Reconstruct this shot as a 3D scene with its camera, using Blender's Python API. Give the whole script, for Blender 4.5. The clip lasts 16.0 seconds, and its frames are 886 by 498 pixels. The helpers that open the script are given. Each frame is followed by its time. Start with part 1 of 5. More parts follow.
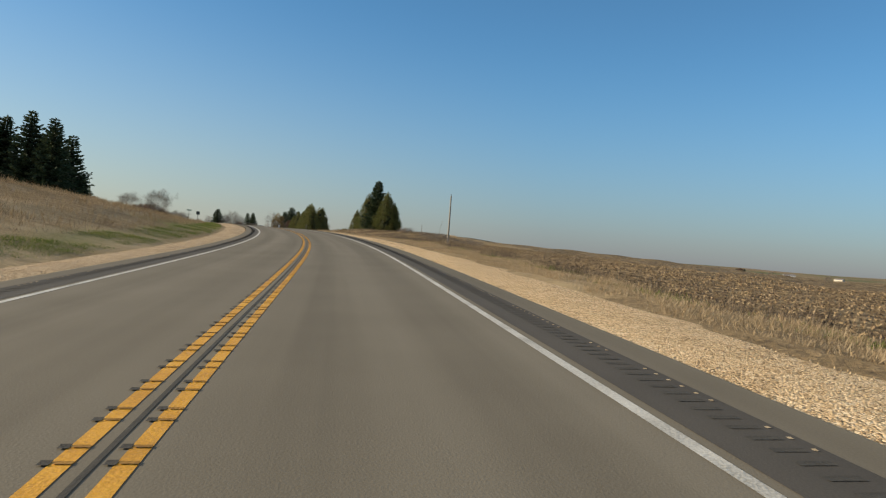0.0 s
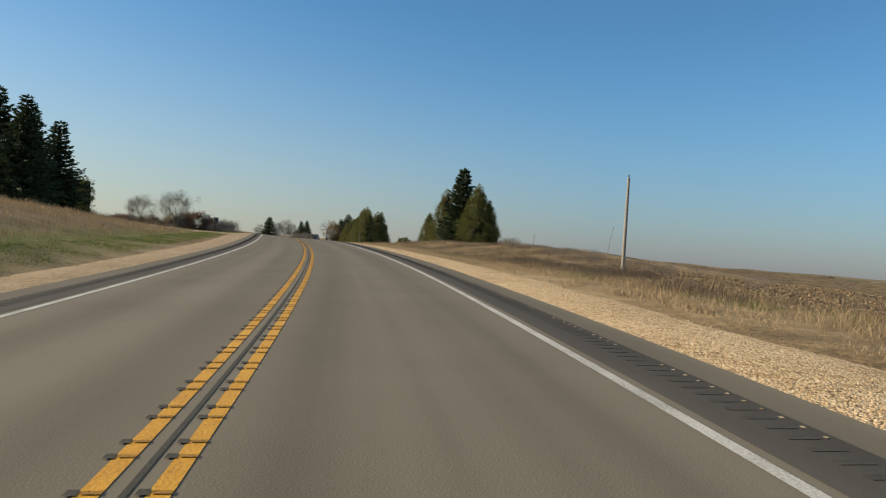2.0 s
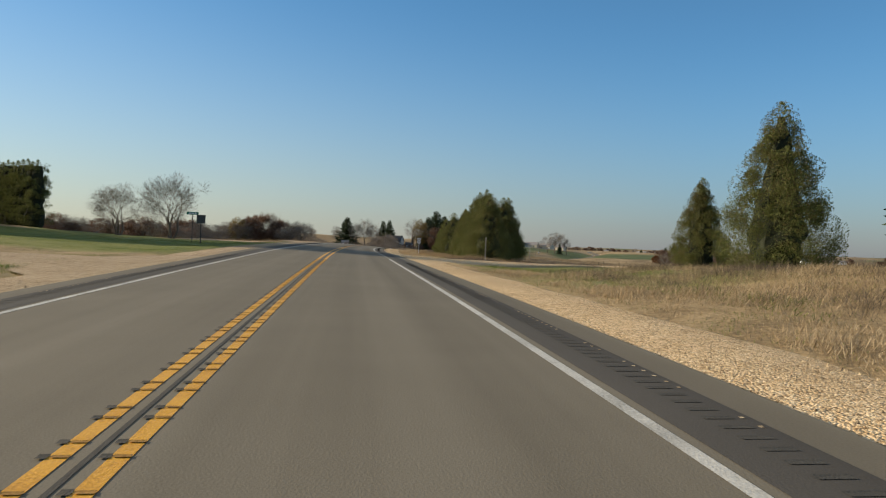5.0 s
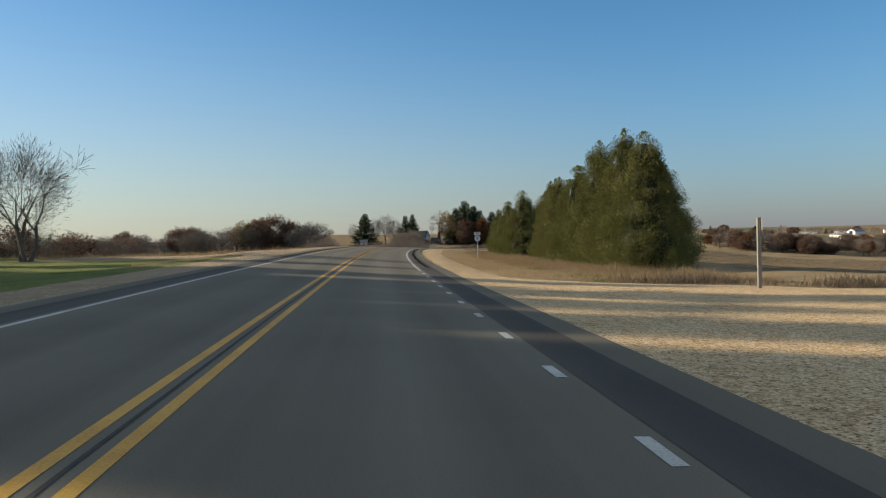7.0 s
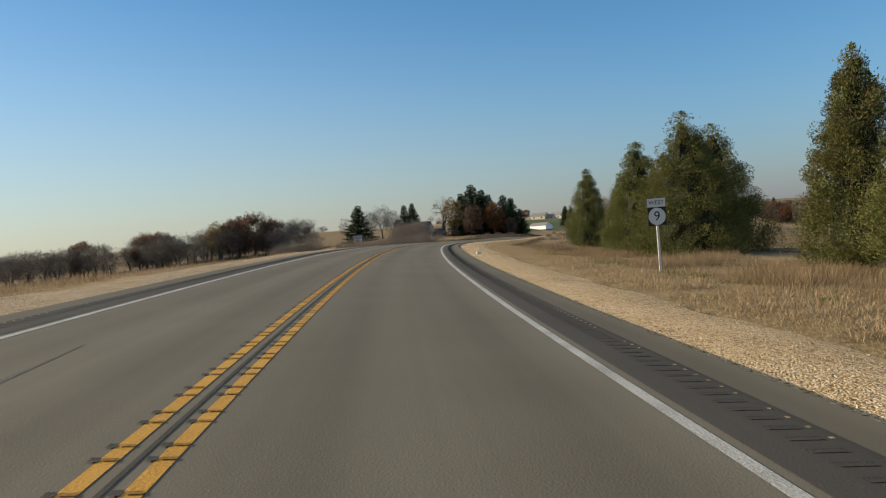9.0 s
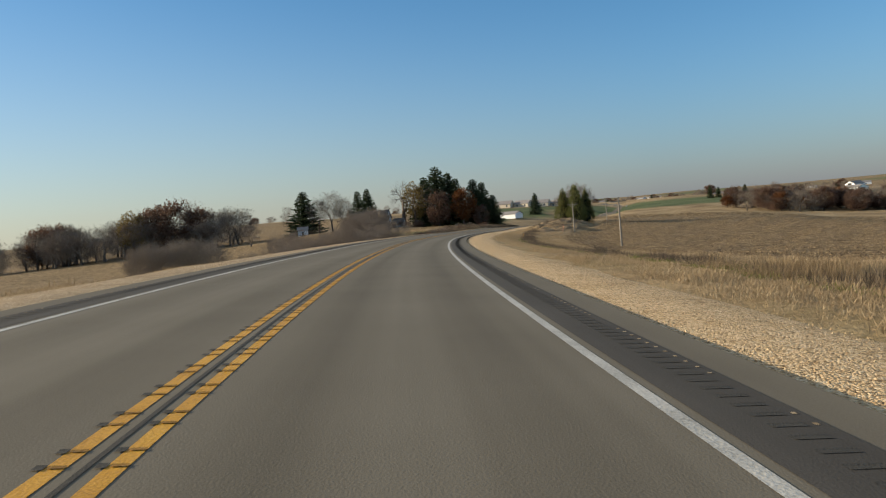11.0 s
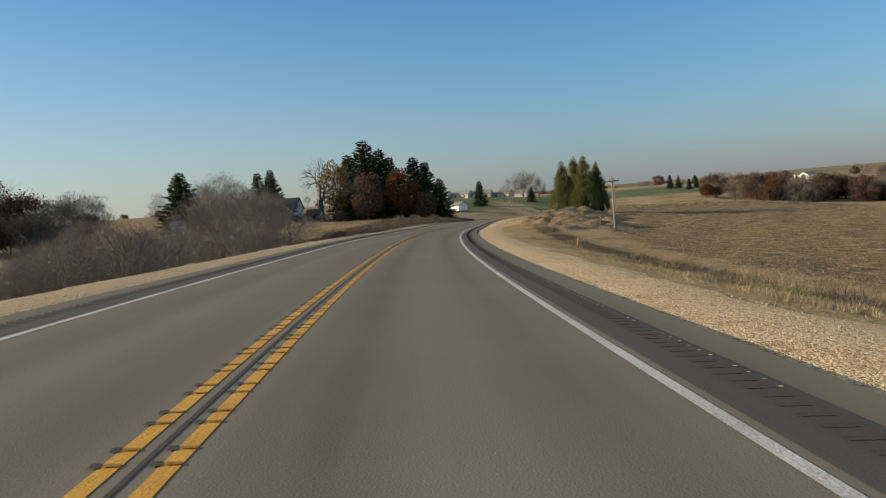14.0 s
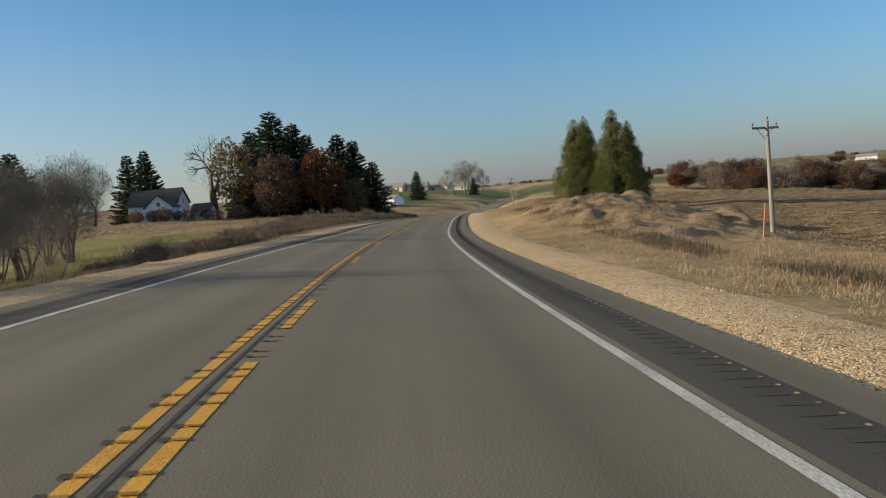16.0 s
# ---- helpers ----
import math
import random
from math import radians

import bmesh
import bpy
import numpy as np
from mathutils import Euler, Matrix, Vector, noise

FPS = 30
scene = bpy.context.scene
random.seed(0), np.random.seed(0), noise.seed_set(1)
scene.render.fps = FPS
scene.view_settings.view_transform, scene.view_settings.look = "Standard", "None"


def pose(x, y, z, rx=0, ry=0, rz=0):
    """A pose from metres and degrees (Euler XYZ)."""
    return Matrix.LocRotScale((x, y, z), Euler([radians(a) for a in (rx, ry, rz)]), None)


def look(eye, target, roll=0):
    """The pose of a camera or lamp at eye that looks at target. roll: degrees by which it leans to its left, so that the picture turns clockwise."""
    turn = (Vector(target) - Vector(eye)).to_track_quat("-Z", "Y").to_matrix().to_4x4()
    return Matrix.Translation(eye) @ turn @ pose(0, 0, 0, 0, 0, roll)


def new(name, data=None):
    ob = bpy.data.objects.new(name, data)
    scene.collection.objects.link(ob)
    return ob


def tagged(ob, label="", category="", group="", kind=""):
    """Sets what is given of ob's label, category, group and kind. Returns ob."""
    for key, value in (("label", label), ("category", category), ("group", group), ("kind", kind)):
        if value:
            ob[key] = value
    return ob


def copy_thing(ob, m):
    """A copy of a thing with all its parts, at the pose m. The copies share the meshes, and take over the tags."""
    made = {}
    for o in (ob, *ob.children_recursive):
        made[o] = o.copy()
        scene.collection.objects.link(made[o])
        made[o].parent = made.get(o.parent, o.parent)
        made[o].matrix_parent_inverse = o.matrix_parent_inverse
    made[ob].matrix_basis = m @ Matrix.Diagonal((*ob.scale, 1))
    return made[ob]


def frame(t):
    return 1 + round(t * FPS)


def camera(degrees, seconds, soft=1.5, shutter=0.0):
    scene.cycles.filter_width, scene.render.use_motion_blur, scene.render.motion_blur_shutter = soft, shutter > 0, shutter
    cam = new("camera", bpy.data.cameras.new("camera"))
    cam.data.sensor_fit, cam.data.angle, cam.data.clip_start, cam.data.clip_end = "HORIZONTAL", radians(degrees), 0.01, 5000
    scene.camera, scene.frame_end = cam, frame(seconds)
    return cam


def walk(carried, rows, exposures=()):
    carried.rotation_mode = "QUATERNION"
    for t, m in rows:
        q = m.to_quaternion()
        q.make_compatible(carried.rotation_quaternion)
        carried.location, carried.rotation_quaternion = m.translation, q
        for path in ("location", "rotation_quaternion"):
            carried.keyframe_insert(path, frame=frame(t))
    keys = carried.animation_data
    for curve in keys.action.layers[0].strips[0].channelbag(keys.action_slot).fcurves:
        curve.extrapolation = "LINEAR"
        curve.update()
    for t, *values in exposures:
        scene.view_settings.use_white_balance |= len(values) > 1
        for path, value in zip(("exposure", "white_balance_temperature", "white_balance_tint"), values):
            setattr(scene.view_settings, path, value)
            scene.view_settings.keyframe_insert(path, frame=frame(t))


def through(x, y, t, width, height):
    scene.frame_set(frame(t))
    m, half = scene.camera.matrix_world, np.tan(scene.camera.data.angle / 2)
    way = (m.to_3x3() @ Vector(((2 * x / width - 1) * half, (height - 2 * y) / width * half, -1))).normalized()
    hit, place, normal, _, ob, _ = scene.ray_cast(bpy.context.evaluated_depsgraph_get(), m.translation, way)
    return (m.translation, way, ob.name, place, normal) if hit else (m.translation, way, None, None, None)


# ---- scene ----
cam = camera(60.1, 16.0, soft=1.2, shutter=0.015)
PATH = [
    (0, (-5.851, -155.202, -0.588), (-5.301, -153.279, -0.591), 4.24),
    (0.5, (-4.090, -142.683, -0.279), (-3.580, -140.749, -0.278), 4.14),
    (1, (-2.411, -130.185, 0.004), (-1.938, -128.242, 0.010), 4.09),
    (1.5, (-0.933, -117.765, 0.288), (-0.497, -115.813, 0.295), 4.02),
    (2, (0.283, -105.473, 0.572), (0.684, -103.514, 0.577), 3.92),
    (2.5, (1.239, -93.334, 0.858), (1.602, -91.367, 0.862), 3.87),
    (3, (1.965, -81.265, 1.137), (2.289, -79.291, 1.139), 3.71),
    (3.5, (2.493, -69.123, 1.400), (2.777, -67.143, 1.397), 3.80),
    (4, (2.847, -56.911, 1.629), (3.091, -54.926, 1.624), 3.67),
    (4.2, (2.919, -51.947, 1.722), (3.146, -49.960, 1.716), 3.54),
    (6.5, (2.298, 4.424, 2.361), (2.437, 6.419, 2.333), -0.76),
    (7, (2.030, 16.932, 2.436), (2.163, 18.927, 2.404), -1.43),
    (7.5, (1.772, 29.552, 2.449), (1.901, 31.547, 2.411), -1.89),
    (8, (1.557, 42.081, 2.426), (1.687, 44.076, 2.384), -2.56),
    (8.5, (1.339, 54.624, 2.410), (1.474, 56.619, 2.363), -3.50),
    (9, (1.206, 67.140, 2.402), (1.346, 69.134, 2.346), -4.66),
    (11.5, (3.610, 127.864, 2.270), (3.894, 129.841, 2.171), -4.76),
    (12, (4.707, 139.931, 2.134), (5.020, 141.904, 2.029), -4.67),
    (12.5, (5.994, 151.986, 1.933), (6.334, 153.953, 1.826), -4.63),
    (13, (7.463, 164.218, 1.721), (7.834, 166.180, 1.610), -4.63),
    (13.5, (9.148, 176.643, 1.497), (9.551, 178.598, 1.379), -4.65),
    (14, (11.086, 189.133, 1.269), (11.525, 191.080, 1.145), -4.85),
    (14.5, (13.308, 201.682, 1.002), (13.791, 203.619, 0.870), -5.08),
    (15, (15.820, 214.274, 0.724), (16.346, 216.199, 0.585), -5.11),
    (15.5, (18.612, 226.932, 0.453), (19.179, 228.844, 0.307), -5.15),
    (16, (21.662, 239.635, 0.153), (22.273, 241.533, 0.002), -5.18),
]
walk(cam, [(t, look(eye, target, roll)) for t, eye, target, roll in PATH], [(0, 0.62, 6600, 5.5), (9, 0.64, 6600, 5.5), (12, 0.6, 6600, 5.5), (16, 0.58, 6600, 5.5)])

# ---------------------------------------------------------------- world, sun
SUN_TO = Vector((-0.955, 0.29, 0.0)).normalized()
SUN_EL = radians(16.3)
world = bpy.data.worlds.new("sky")
scene.world = world
world.use_nodes = True
wn = world.node_tree.nodes
sky = wn.new("ShaderNodeTexSky")
sky.sky_type = "NISHITA"
sky.sun_disc = False
sky.sun_elevation = SUN_EL
sky.sun_rotation = math.atan2(SUN_TO.x, SUN_TO.y)
sky.air_density, sky.dust_density, sky.ozone_density = 1.0, 0.2, 4.6
sky.altitude = 1000
wn["Background"].inputs["Strength"].default_value = 0.1
# autumn haze low over the horizon: cream towards the sun, grey-lilac away from it
wl = world.node_tree.links


def sky_math(op, a, b=0.0, clamp=False):
    q = wn.new("ShaderNodeMath")
    q.operation, q.use_clamp = op, clamp
    for k, v in enumerate((a, b)):
        if isinstance(v, (int, float)):
            q.inputs[k].default_value = v
        else:
            wl.new(v, q.inputs[k])
    return q.outputs[0]


def sky_mix(f, a, b):
    q = wn.new("ShaderNodeMix")
    q.data_type = "RGBA"
    for key, v in (("Factor", f), ("A", a), ("B", b)):
        if isinstance(v, tuple):
            q.inputs[key].default_value = v
        else:
            wl.new(v, q.inputs[key])
    return q.outputs["Result"]


clear = wn.new("ShaderNodeHueSaturation")
clear.inputs["Hue"].default_value, clear.inputs["Saturation"].default_value = 0.493, 1.06
wl.new(sky.outputs[0], clear.inputs["Color"])
sky_at = wn.new("ShaderNodeTexCoord")
sky_xyz = wn.new("ShaderNodeSeparateXYZ")
wl.new(sky_at.outputs["Generated"], sky_xyz.inputs[0])
sunward = sky_math("ADD", sky_math("MULTIPLY", sky_xyz.outputs[0], -0.9), 0.36, True)
reach = sky_math("ADD", sky_math("MULTIPLY", sunward, 0.2), 0.27)
low = sky_math("POWER", sky_math("SUBTRACT", 1.0, sky_math("DIVIDE", sky_xyz.outputs[2], reach), True), 2.0)
haze = sky_mix(sunward, (1.5, 1.55, 1.76, 1), (4.4, 4.1, 3.2, 1))
# paler sky overhead, out of view, added to neutralise the blue fill
overhead_fill = sky_math("MULTIPLY", sky_math("DIVIDE", sky_math("SUBTRACT", sky_xyz.outputs[2], 0.36), 0.4, True), 0.7)
high = sky_mix(overhead_fill, clear.outputs[0], (2.9, 3.0, 3.1, 1))
wl.new(sky_mix(sky_math("MULTIPLY", low, 0.9), high, haze), wn["Background"].inputs["Color"])
sun_data = bpy.data.lights.new("sun", "SUN")
sun_data.energy, sun_data.angle, sun_data.color = 4.7, radians(0.6), (1.0, 0.83, 0.62)
sun_ob = new("sun", sun_data)
to_sun = Vector((SUN_TO.x * math.cos(SUN_EL), SUN_TO.y * math.cos(SUN_EL), math.sin(SUN_EL)))
sun_ob.matrix_world = Matrix.Translation((-200, 100, 120)) @ to_sun.to_track_quat("Z", "Y").to_matrix().to_4x4()


# ---------------------------------------------------------------- materials
def base_mat(name, rough=0.9, metal=0.0, spec=0.3):
    m = bpy.data.materials.new(name)
    m.use_nodes = True
    b = m.node_tree.nodes["Principled BSDF"]
    b.inputs["Roughness"].default_value = rough
    b.inputs["Metallic"].default_value = metal
    b.inputs["Specular IOR Level"].default_value = spec
    return m, m.node_tree.nodes, m.node_tree.links, b


def ramp(nodes, stops):
    r = nodes.new("ShaderNodeValToRGB")
    e = r.color_ramp.elements
    while len(e) < len(stops):
        e.new(0.5)
    for el, (p, c) in zip(e, stops):
        el.position, el.color = p, (*c, 1)
    return r


def noise_mat(name, stops, scale=4.0, fine=60.0, rough=0.9, bump=0.3, bump_size=0.02, metal=0.0, spec=0.3, per="", stretch=(1, 1, 1)):
    """Colour from a coarse and a fine noise, with bump; per: 'island' or 'object' varies the pieces."""
    m, n, l, b = base_mat(name, rough, metal, spec)
    co = n.new("ShaderNodeTexCoord")
    mp = n.new("ShaderNodeMapping")
    mp.inputs["Scale"].default_value = stretch
    l.new(co.outputs["Object"], mp.inputs[0])
    n1 = n.new("ShaderNodeTexNoise")
    n1.inputs["Scale"].default_value, n1.inputs["Detail"].default_value = scale, 4
    n2 = n.new("ShaderNodeTexNoise")
    n2.inputs["Scale"].default_value, n2.inputs["Detail"].default_value = fine, 3
    l.new(mp.outputs[0], n1.inputs["Vector"])
    l.new(mp.outputs[0], n2.inputs["Vector"])
    mix = n.new("ShaderNodeMath")
    mix.operation = "MULTIPLY_ADD"
    l.new(n2.outputs[0], mix.inputs[0])
    mix.inputs[1].default_value = 0.5
    half = n.new("ShaderNodeMath")
    half.operation = "MULTIPLY"
    l.new(n1.outputs[0], half.inputs[0])
    half.inputs[1].default_value = 0.5
    l.new(half.outputs[0], mix.inputs[2])
    out = mix.outputs[0]
    if per:
        src = n.new("ShaderNodeNewGeometry" if per == "island" else "ShaderNodeObjectInfo")
        add = n.new("ShaderNodeMath")
        add.operation = "MULTIPLY_ADD"
        l.new(src.outputs["Random Per Island" if per == "island" else "Random"], add.inputs[0])
        add.inputs[1].default_value = 0.5
        sub = n.new("ShaderNodeMath")
        sub.operation = "SUBTRACT"
        l.new(out, sub.inputs[0])
        sub.inputs[1].default_value = 0.25
        l.new(sub.outputs[0], add.inputs[2])
        out = add.outputs[0]
    r = ramp(n, stops)
    l.new(out, r.inputs[0])
    l.new(r.outputs[0], b.inputs["Base Color"])
    if bump:
        bp = n.new("ShaderNodeBump")
        bp.inputs["Strength"].default_value, bp.inputs["Distance"].default_value = bump, bump_size
        l.new(n2.outputs[0], bp.inputs["Height"])
        l.new(bp.outputs[0], b.inputs["Normal"])
    return m


def leaf_mat(name, stops, rough=0.7, through=0.25):
    """Foliage: colour varied per spray, and some light let through."""
    m = noise_mat(name, stops, 0.6, 9.0, rough, 0, 0, 0, 0.25, "island")
    n, l = m.node_tree.nodes, m.node_tree.links
    b, o = n["Principled BSDF"], n["Material Output"]
    t = n.new("ShaderNodeBsdfTranslucent")
    s = n.new("ShaderNodeMixShader")
    s.inputs[0].default_value = through
    l.new(b.inputs["Base Color"].links[0].from_socket, t.inputs["Color"])
    l.new(b.outputs[0], s.inputs[1])
    l.new(t.outputs[0], s.inputs[2])
    l.new(s.outputs[0], o.inputs["Surface"])
    return m


def asphalt_mat(name, dark, mid, light):
    """Worn asphalt: streaks along the way (UV: metres across, metres along), patches and aggregate."""
    m, n, l, b = base_mat(name, 0.9, 0, 0.15)
    uv = n.new("ShaderNodeUVMap")
    uv.uv_map = "UVMap"
    mp = n.new("ShaderNodeMapping")
    mp.inputs["Scale"].default_value = (1.6, 0.02, 1)
    l.new(uv.outputs[0], mp.inputs[0])
    st = n.new("ShaderNodeTexNoise")
    st.inputs["Scale"].default_value, st.inputs["Detail"].default_value = 1.0, 3
    l.new(mp.outputs[0], st.inputs["Vector"])
    # two wheel paths in each lane, polished lighter
    sep = n.new("ShaderNodeSeparateXYZ")
    l.new(uv.outputs[0], sep.inputs[0])
    w = n.new("ShaderNodeMath")
    w.operation = "MULTIPLY"
    l.new(sep.outputs[0], w.inputs[0])
    w.inputs[1].default_value = 2 * math.pi / 1.8
    c = n.new("ShaderNodeMath")
    c.operation = "COSINE"
    l.new(w.outputs[0], c.inputs[0])
    gr = n.new("ShaderNodeTexNoise")
    gr.inputs["Scale"].default_value, gr.inputs["Detail"].default_value = 55.0, 4
    l.new(uv.outputs[0], gr.inputs["Vector"])
    pa = n.new("ShaderNodeTexNoise")
    pa.inputs["Scale"].default_value, pa.inputs["Detail"].default_value = 0.35, 5
    l.new(uv.outputs[0], pa.inputs["Vector"])

    def madd(a, k, add):
        q = n.new("ShaderNodeMath")
        q.operation = "MULTIPLY_ADD"
        l.new(a, q.inputs[0])
        q.inputs[1].default_value = k
        if isinstance(add, float):
            q.inputs[2].default_value = add
        else:
            l.new(add, q.inputs[2])
        return q.outputs[0]

    v = madd(st.outputs[0], 0.45, madd(gr.outputs[0], 0.4, madd(pa.outputs[0], 0.25, madd(c.outputs[0], 0.075, -0.05))))
    r = ramp(n, [(0.25, dark), (0.5, mid), (0.75, light)])
    l.new(v, r.inputs[0])
    l.new(r.outputs[0], b.inputs["Base Color"])
    bp = n.new("ShaderNodeBump")
    bp.inputs["Strength"].default_value, bp.inputs["Distance"].default_value = 0.5, 0.006
    l.new(gr.outputs[0], bp.inputs["Height"])
    l.new(bp.outputs[0], b.inputs["Normal"])
    return m


ASPHALT = asphalt_mat("worn_asphalt", (0.116, 0.1005, 0.075), (0.166, 0.1445, 0.109), (0.215, 0.19, 0.146))
SHOULDER = asphalt_mat("dark_asphalt", (0.05, 0.045, 0.039), (0.08, 0.072, 0.062), (0.118, 0.105, 0.09))
GROOVE = noise_mat("milled_groove", [(0.3, (0.038, 0.034, 0.028)), (0.7, (0.07, 0.064, 0.054))], 6, 60, 0.9)
TAR = noise_mat("asphalt_broken_edge", [(0.3, (0.014, 0.012, 0.009)), (0.7, (0.03, 0.026, 0.02))], 3, 40, 1.0, 0.3, 0.02, 0, 0.0)
SLOT = noise_mat("worn_milled_slot", [(0.3, (0.045, 0.041, 0.034)), (0.7, (0.075, 0.068, 0.056))], 6, 60, 0.9)
OCHRE = noise_mat("worn_yellow_paint", [(0.3, (0.2, 0.1, 0.02)), (0.7, (0.42, 0.22, 0.04))], 3, 40, 0.8)
YELLOW = noise_mat("yellow_paint", [(0.3, (0.42, 0.2, 0.02)), (0.5, (0.62, 0.31, 0.03)), (0.7, (0.72, 0.4, 0.05))], 1.5, 40, 0.6)
WHITE_LINE = noise_mat("white_line_paint", [(0.3, (0.26, 0.24, 0.2)), (0.5, (0.5, 0.475, 0.42)), (0.7, (0.68, 0.65, 0.58))], 1.2, 40, 0.6)
def gravel_mat(name, dark, tan, pale, white):
    """Crushed stone: separate chips of mixed colour, dark gaps between them, broad stains."""
    m, n, l, b = base_mat(name, 0.95, 0, 0.2)
    co = n.new("ShaderNodeTexCoord")
    v = n.new("ShaderNodeTexVoronoi")
    v.inputs["Scale"].default_value = 36.0
    l.new(co.outputs["Object"], v.inputs["Vector"])
    v2 = n.new("ShaderNodeTexVoronoi")
    v2.inputs["Scale"].default_value = 14.0
    l.new(co.outputs["Object"], v2.inputs["Vector"])
    big = n.new("ShaderNodeTexNoise")
    big.inputs["Scale"].default_value, big.inputs["Detail"].default_value = 0.7, 5
    l.new(co.outputs["Object"], big.inputs["Vector"])
    chip = n.new("ShaderNodeSeparateColor")
    l.new(v.outputs["Color"], chip.inputs[0])
    r = ramp(n, [(0.0, dark), (0.25, tan), (0.7, pale), (1.0, white)])
    l.new(chip.outputs[0], r.inputs[0])
    spots = n.new("ShaderNodeTexNoise")
    spots.inputs["Scale"].default_value, spots.inputs["Detail"].default_value, spots.inputs["Roughness"].default_value = 5.0, 6, 0.75
    l.new(co.outputs["Object"], spots.inputs["Vector"])
    both = n.new("ShaderNodeMath")
    both.operation = "MULTIPLY_ADD"
    l.new(spots.outputs[0], both.inputs[0])
    both.inputs[1].default_value = 0.7
    third = n.new("ShaderNodeMath")
    third.operation = "MULTIPLY"
    l.new(big.outputs[0], third.inputs[0])
    third.inputs[1].default_value = 0.3
    l.new(third.outputs[0], both.inputs[2])
    st = ramp(n, [(0.36, (0.5, 0.44, 0.36)), (0.46, (0.9, 0.86, 0.8)), (0.6, (1.0, 1.0, 1.0))])
    l.new(both.outputs[0], st.inputs[0])
    mx = n.new("ShaderNodeMix")
    mx.data_type, mx.blend_type = "RGBA", "MULTIPLY"
    mx.inputs["Factor"].default_value = 1.0
    l.new(r.outputs[0], mx.inputs["A"])
    l.new(st.outputs[0], mx.inputs["B"])
    l.new(mx.outputs["Result"], b.inputs["Base Color"])
    add = n.new("ShaderNodeMath")
    add.operation = "MULTIPLY_ADD"
    l.new(v2.outputs["Distance"], add.inputs[0])
    add.inputs[1].default_value = 0.5
    l.new(v.outputs["Distance"], add.inputs[2])
    bp = n.new("ShaderNodeBump")
    bp.invert = True
    bp.inputs["Strength"].default_value, bp.inputs["Distance"].default_value = 0.8, 0.03
    l.new(add.outputs[0], bp.inputs["Height"])
    l.new(bp.outputs[0], b.inputs["Normal"])
    return m


GRAVEL = gravel_mat("tan_gravel", (0.16, 0.1, 0.05), (0.58, 0.4, 0.215), (0.78, 0.565, 0.335), (0.9, 0.74, 0.5))
# browner, darker copy of the gravel: its backlit look is put into the colour
BACKLIT_GRAVEL = gravel_mat("gravel_darkened_for_backlight", (0.13, 0.09, 0.055), (0.32, 0.235, 0.145), (0.45, 0.345, 0.225), (0.62, 0.52, 0.38))
STONE = noise_mat("limestone_pebble", [(0.2, (0.18, 0.12, 0.065)), (0.5, (0.42, 0.31, 0.18)), (0.8, (0.6, 0.47, 0.3))], 2, 20, 0.9, 0.2, 0.01, per="island")
BARK = noise_mat("grey_bark", [(0.3, (0.06, 0.048, 0.038)), (0.6, (0.16, 0.13, 0.105)), (0.8, (0.24, 0.2, 0.165))], 3, 30, 0.95, 0.6, 0.03, stretch=(1, 1, 0.25))
TWIG = noise_mat("twig_bark", [(0.3, (0.12, 0.1, 0.083)), (0.6, (0.235, 0.195, 0.16)), (0.8, (0.33, 0.28, 0.23))], 3, 30, 0.95, 0)
SPRUCE_LEAF = leaf_mat("spruce_needles", [(0.15, (0.022, 0.036, 0.018)), (0.5, (0.052, 0.074, 0.035)), (0.85, (0.105, 0.13, 0.062))], 0.65, 0.12)
CEDAR_LEAF = leaf_mat("cedar_foliage", [(0.15, (0.065, 0.082, 0.023)), (0.5, (0.128, 0.14, 0.04)), (0.85, (0.19, 0.19, 0.06))], 0.75, 0.22)
CEDAR_TIP = leaf_mat("cedar_bronze_tips", [(0.15, (0.07, 0.05, 0.02)), (0.5, (0.14, 0.105, 0.045)), (0.85, (0.22, 0.17, 0.08))], 0.8, 0.2)
# for crown cores: the shade of the dense interior is put into this colour
INNER = noise_mat("crown_core_shade_colour", [(0.3, (0.012, 0.016, 0.007)), (0.7, (0.03, 0.034, 0.015))], 3, 25, 0.9, 0.5, 0.05)
OAK_LEAF = leaf_mat("russet_oak_leaves", [(0.15, (0.075, 0.045, 0.032)), (0.5, (0.145, 0.088, 0.063)), (0.85, (0.22, 0.14, 0.1))], 0.8, 0.45)
ORANGE_LEAF = leaf_mat("orange_autumn_leaves", [(0.15, (0.07, 0.028, 0.011)), (0.5, (0.14, 0.054, 0.018)), (0.85, (0.2, 0.085, 0.027))], 0.8, 0.3)
GOLD_LEAF = leaf_mat("gold_autumn_leaves", [(0.15, (0.1, 0.07, 0.025)), (0.5, (0.2, 0.14, 0.045)), (0.85, (0.3, 0.22, 0.08))], 0.8, 0.3)
DRY_GRASS = leaf_mat("dry_grass", [(0.1, (0.19, 0.135, 0.078)), (0.5, (0.35, 0.26, 0.155)), (0.9, (0.54, 0.435, 0.285))], 0.8, 0.3)
RUSSET_GRASS = leaf_mat("russet_bluestem_grass", [(0.1, (0.13, 0.088, 0.05)), (0.5, (0.25, 0.18, 0.105)), (0.9, (0.41, 0.315, 0.19))], 0.8, 0.3)
GREEN_GRASS = leaf_mat("green_grass", [(0.1, (0.05, 0.075, 0.015)), (0.5, (0.12, 0.15, 0.03)), (0.9, (0.26, 0.25, 0.08))], 0.8, 0.3)
WEED = leaf_mat("dark_dead_weed", [(0.1, (0.05, 0.038, 0.028)), (0.5, (0.11, 0.085, 0.062)), (0.9, (0.2, 0.155, 0.11))], 0.85, 0.15)
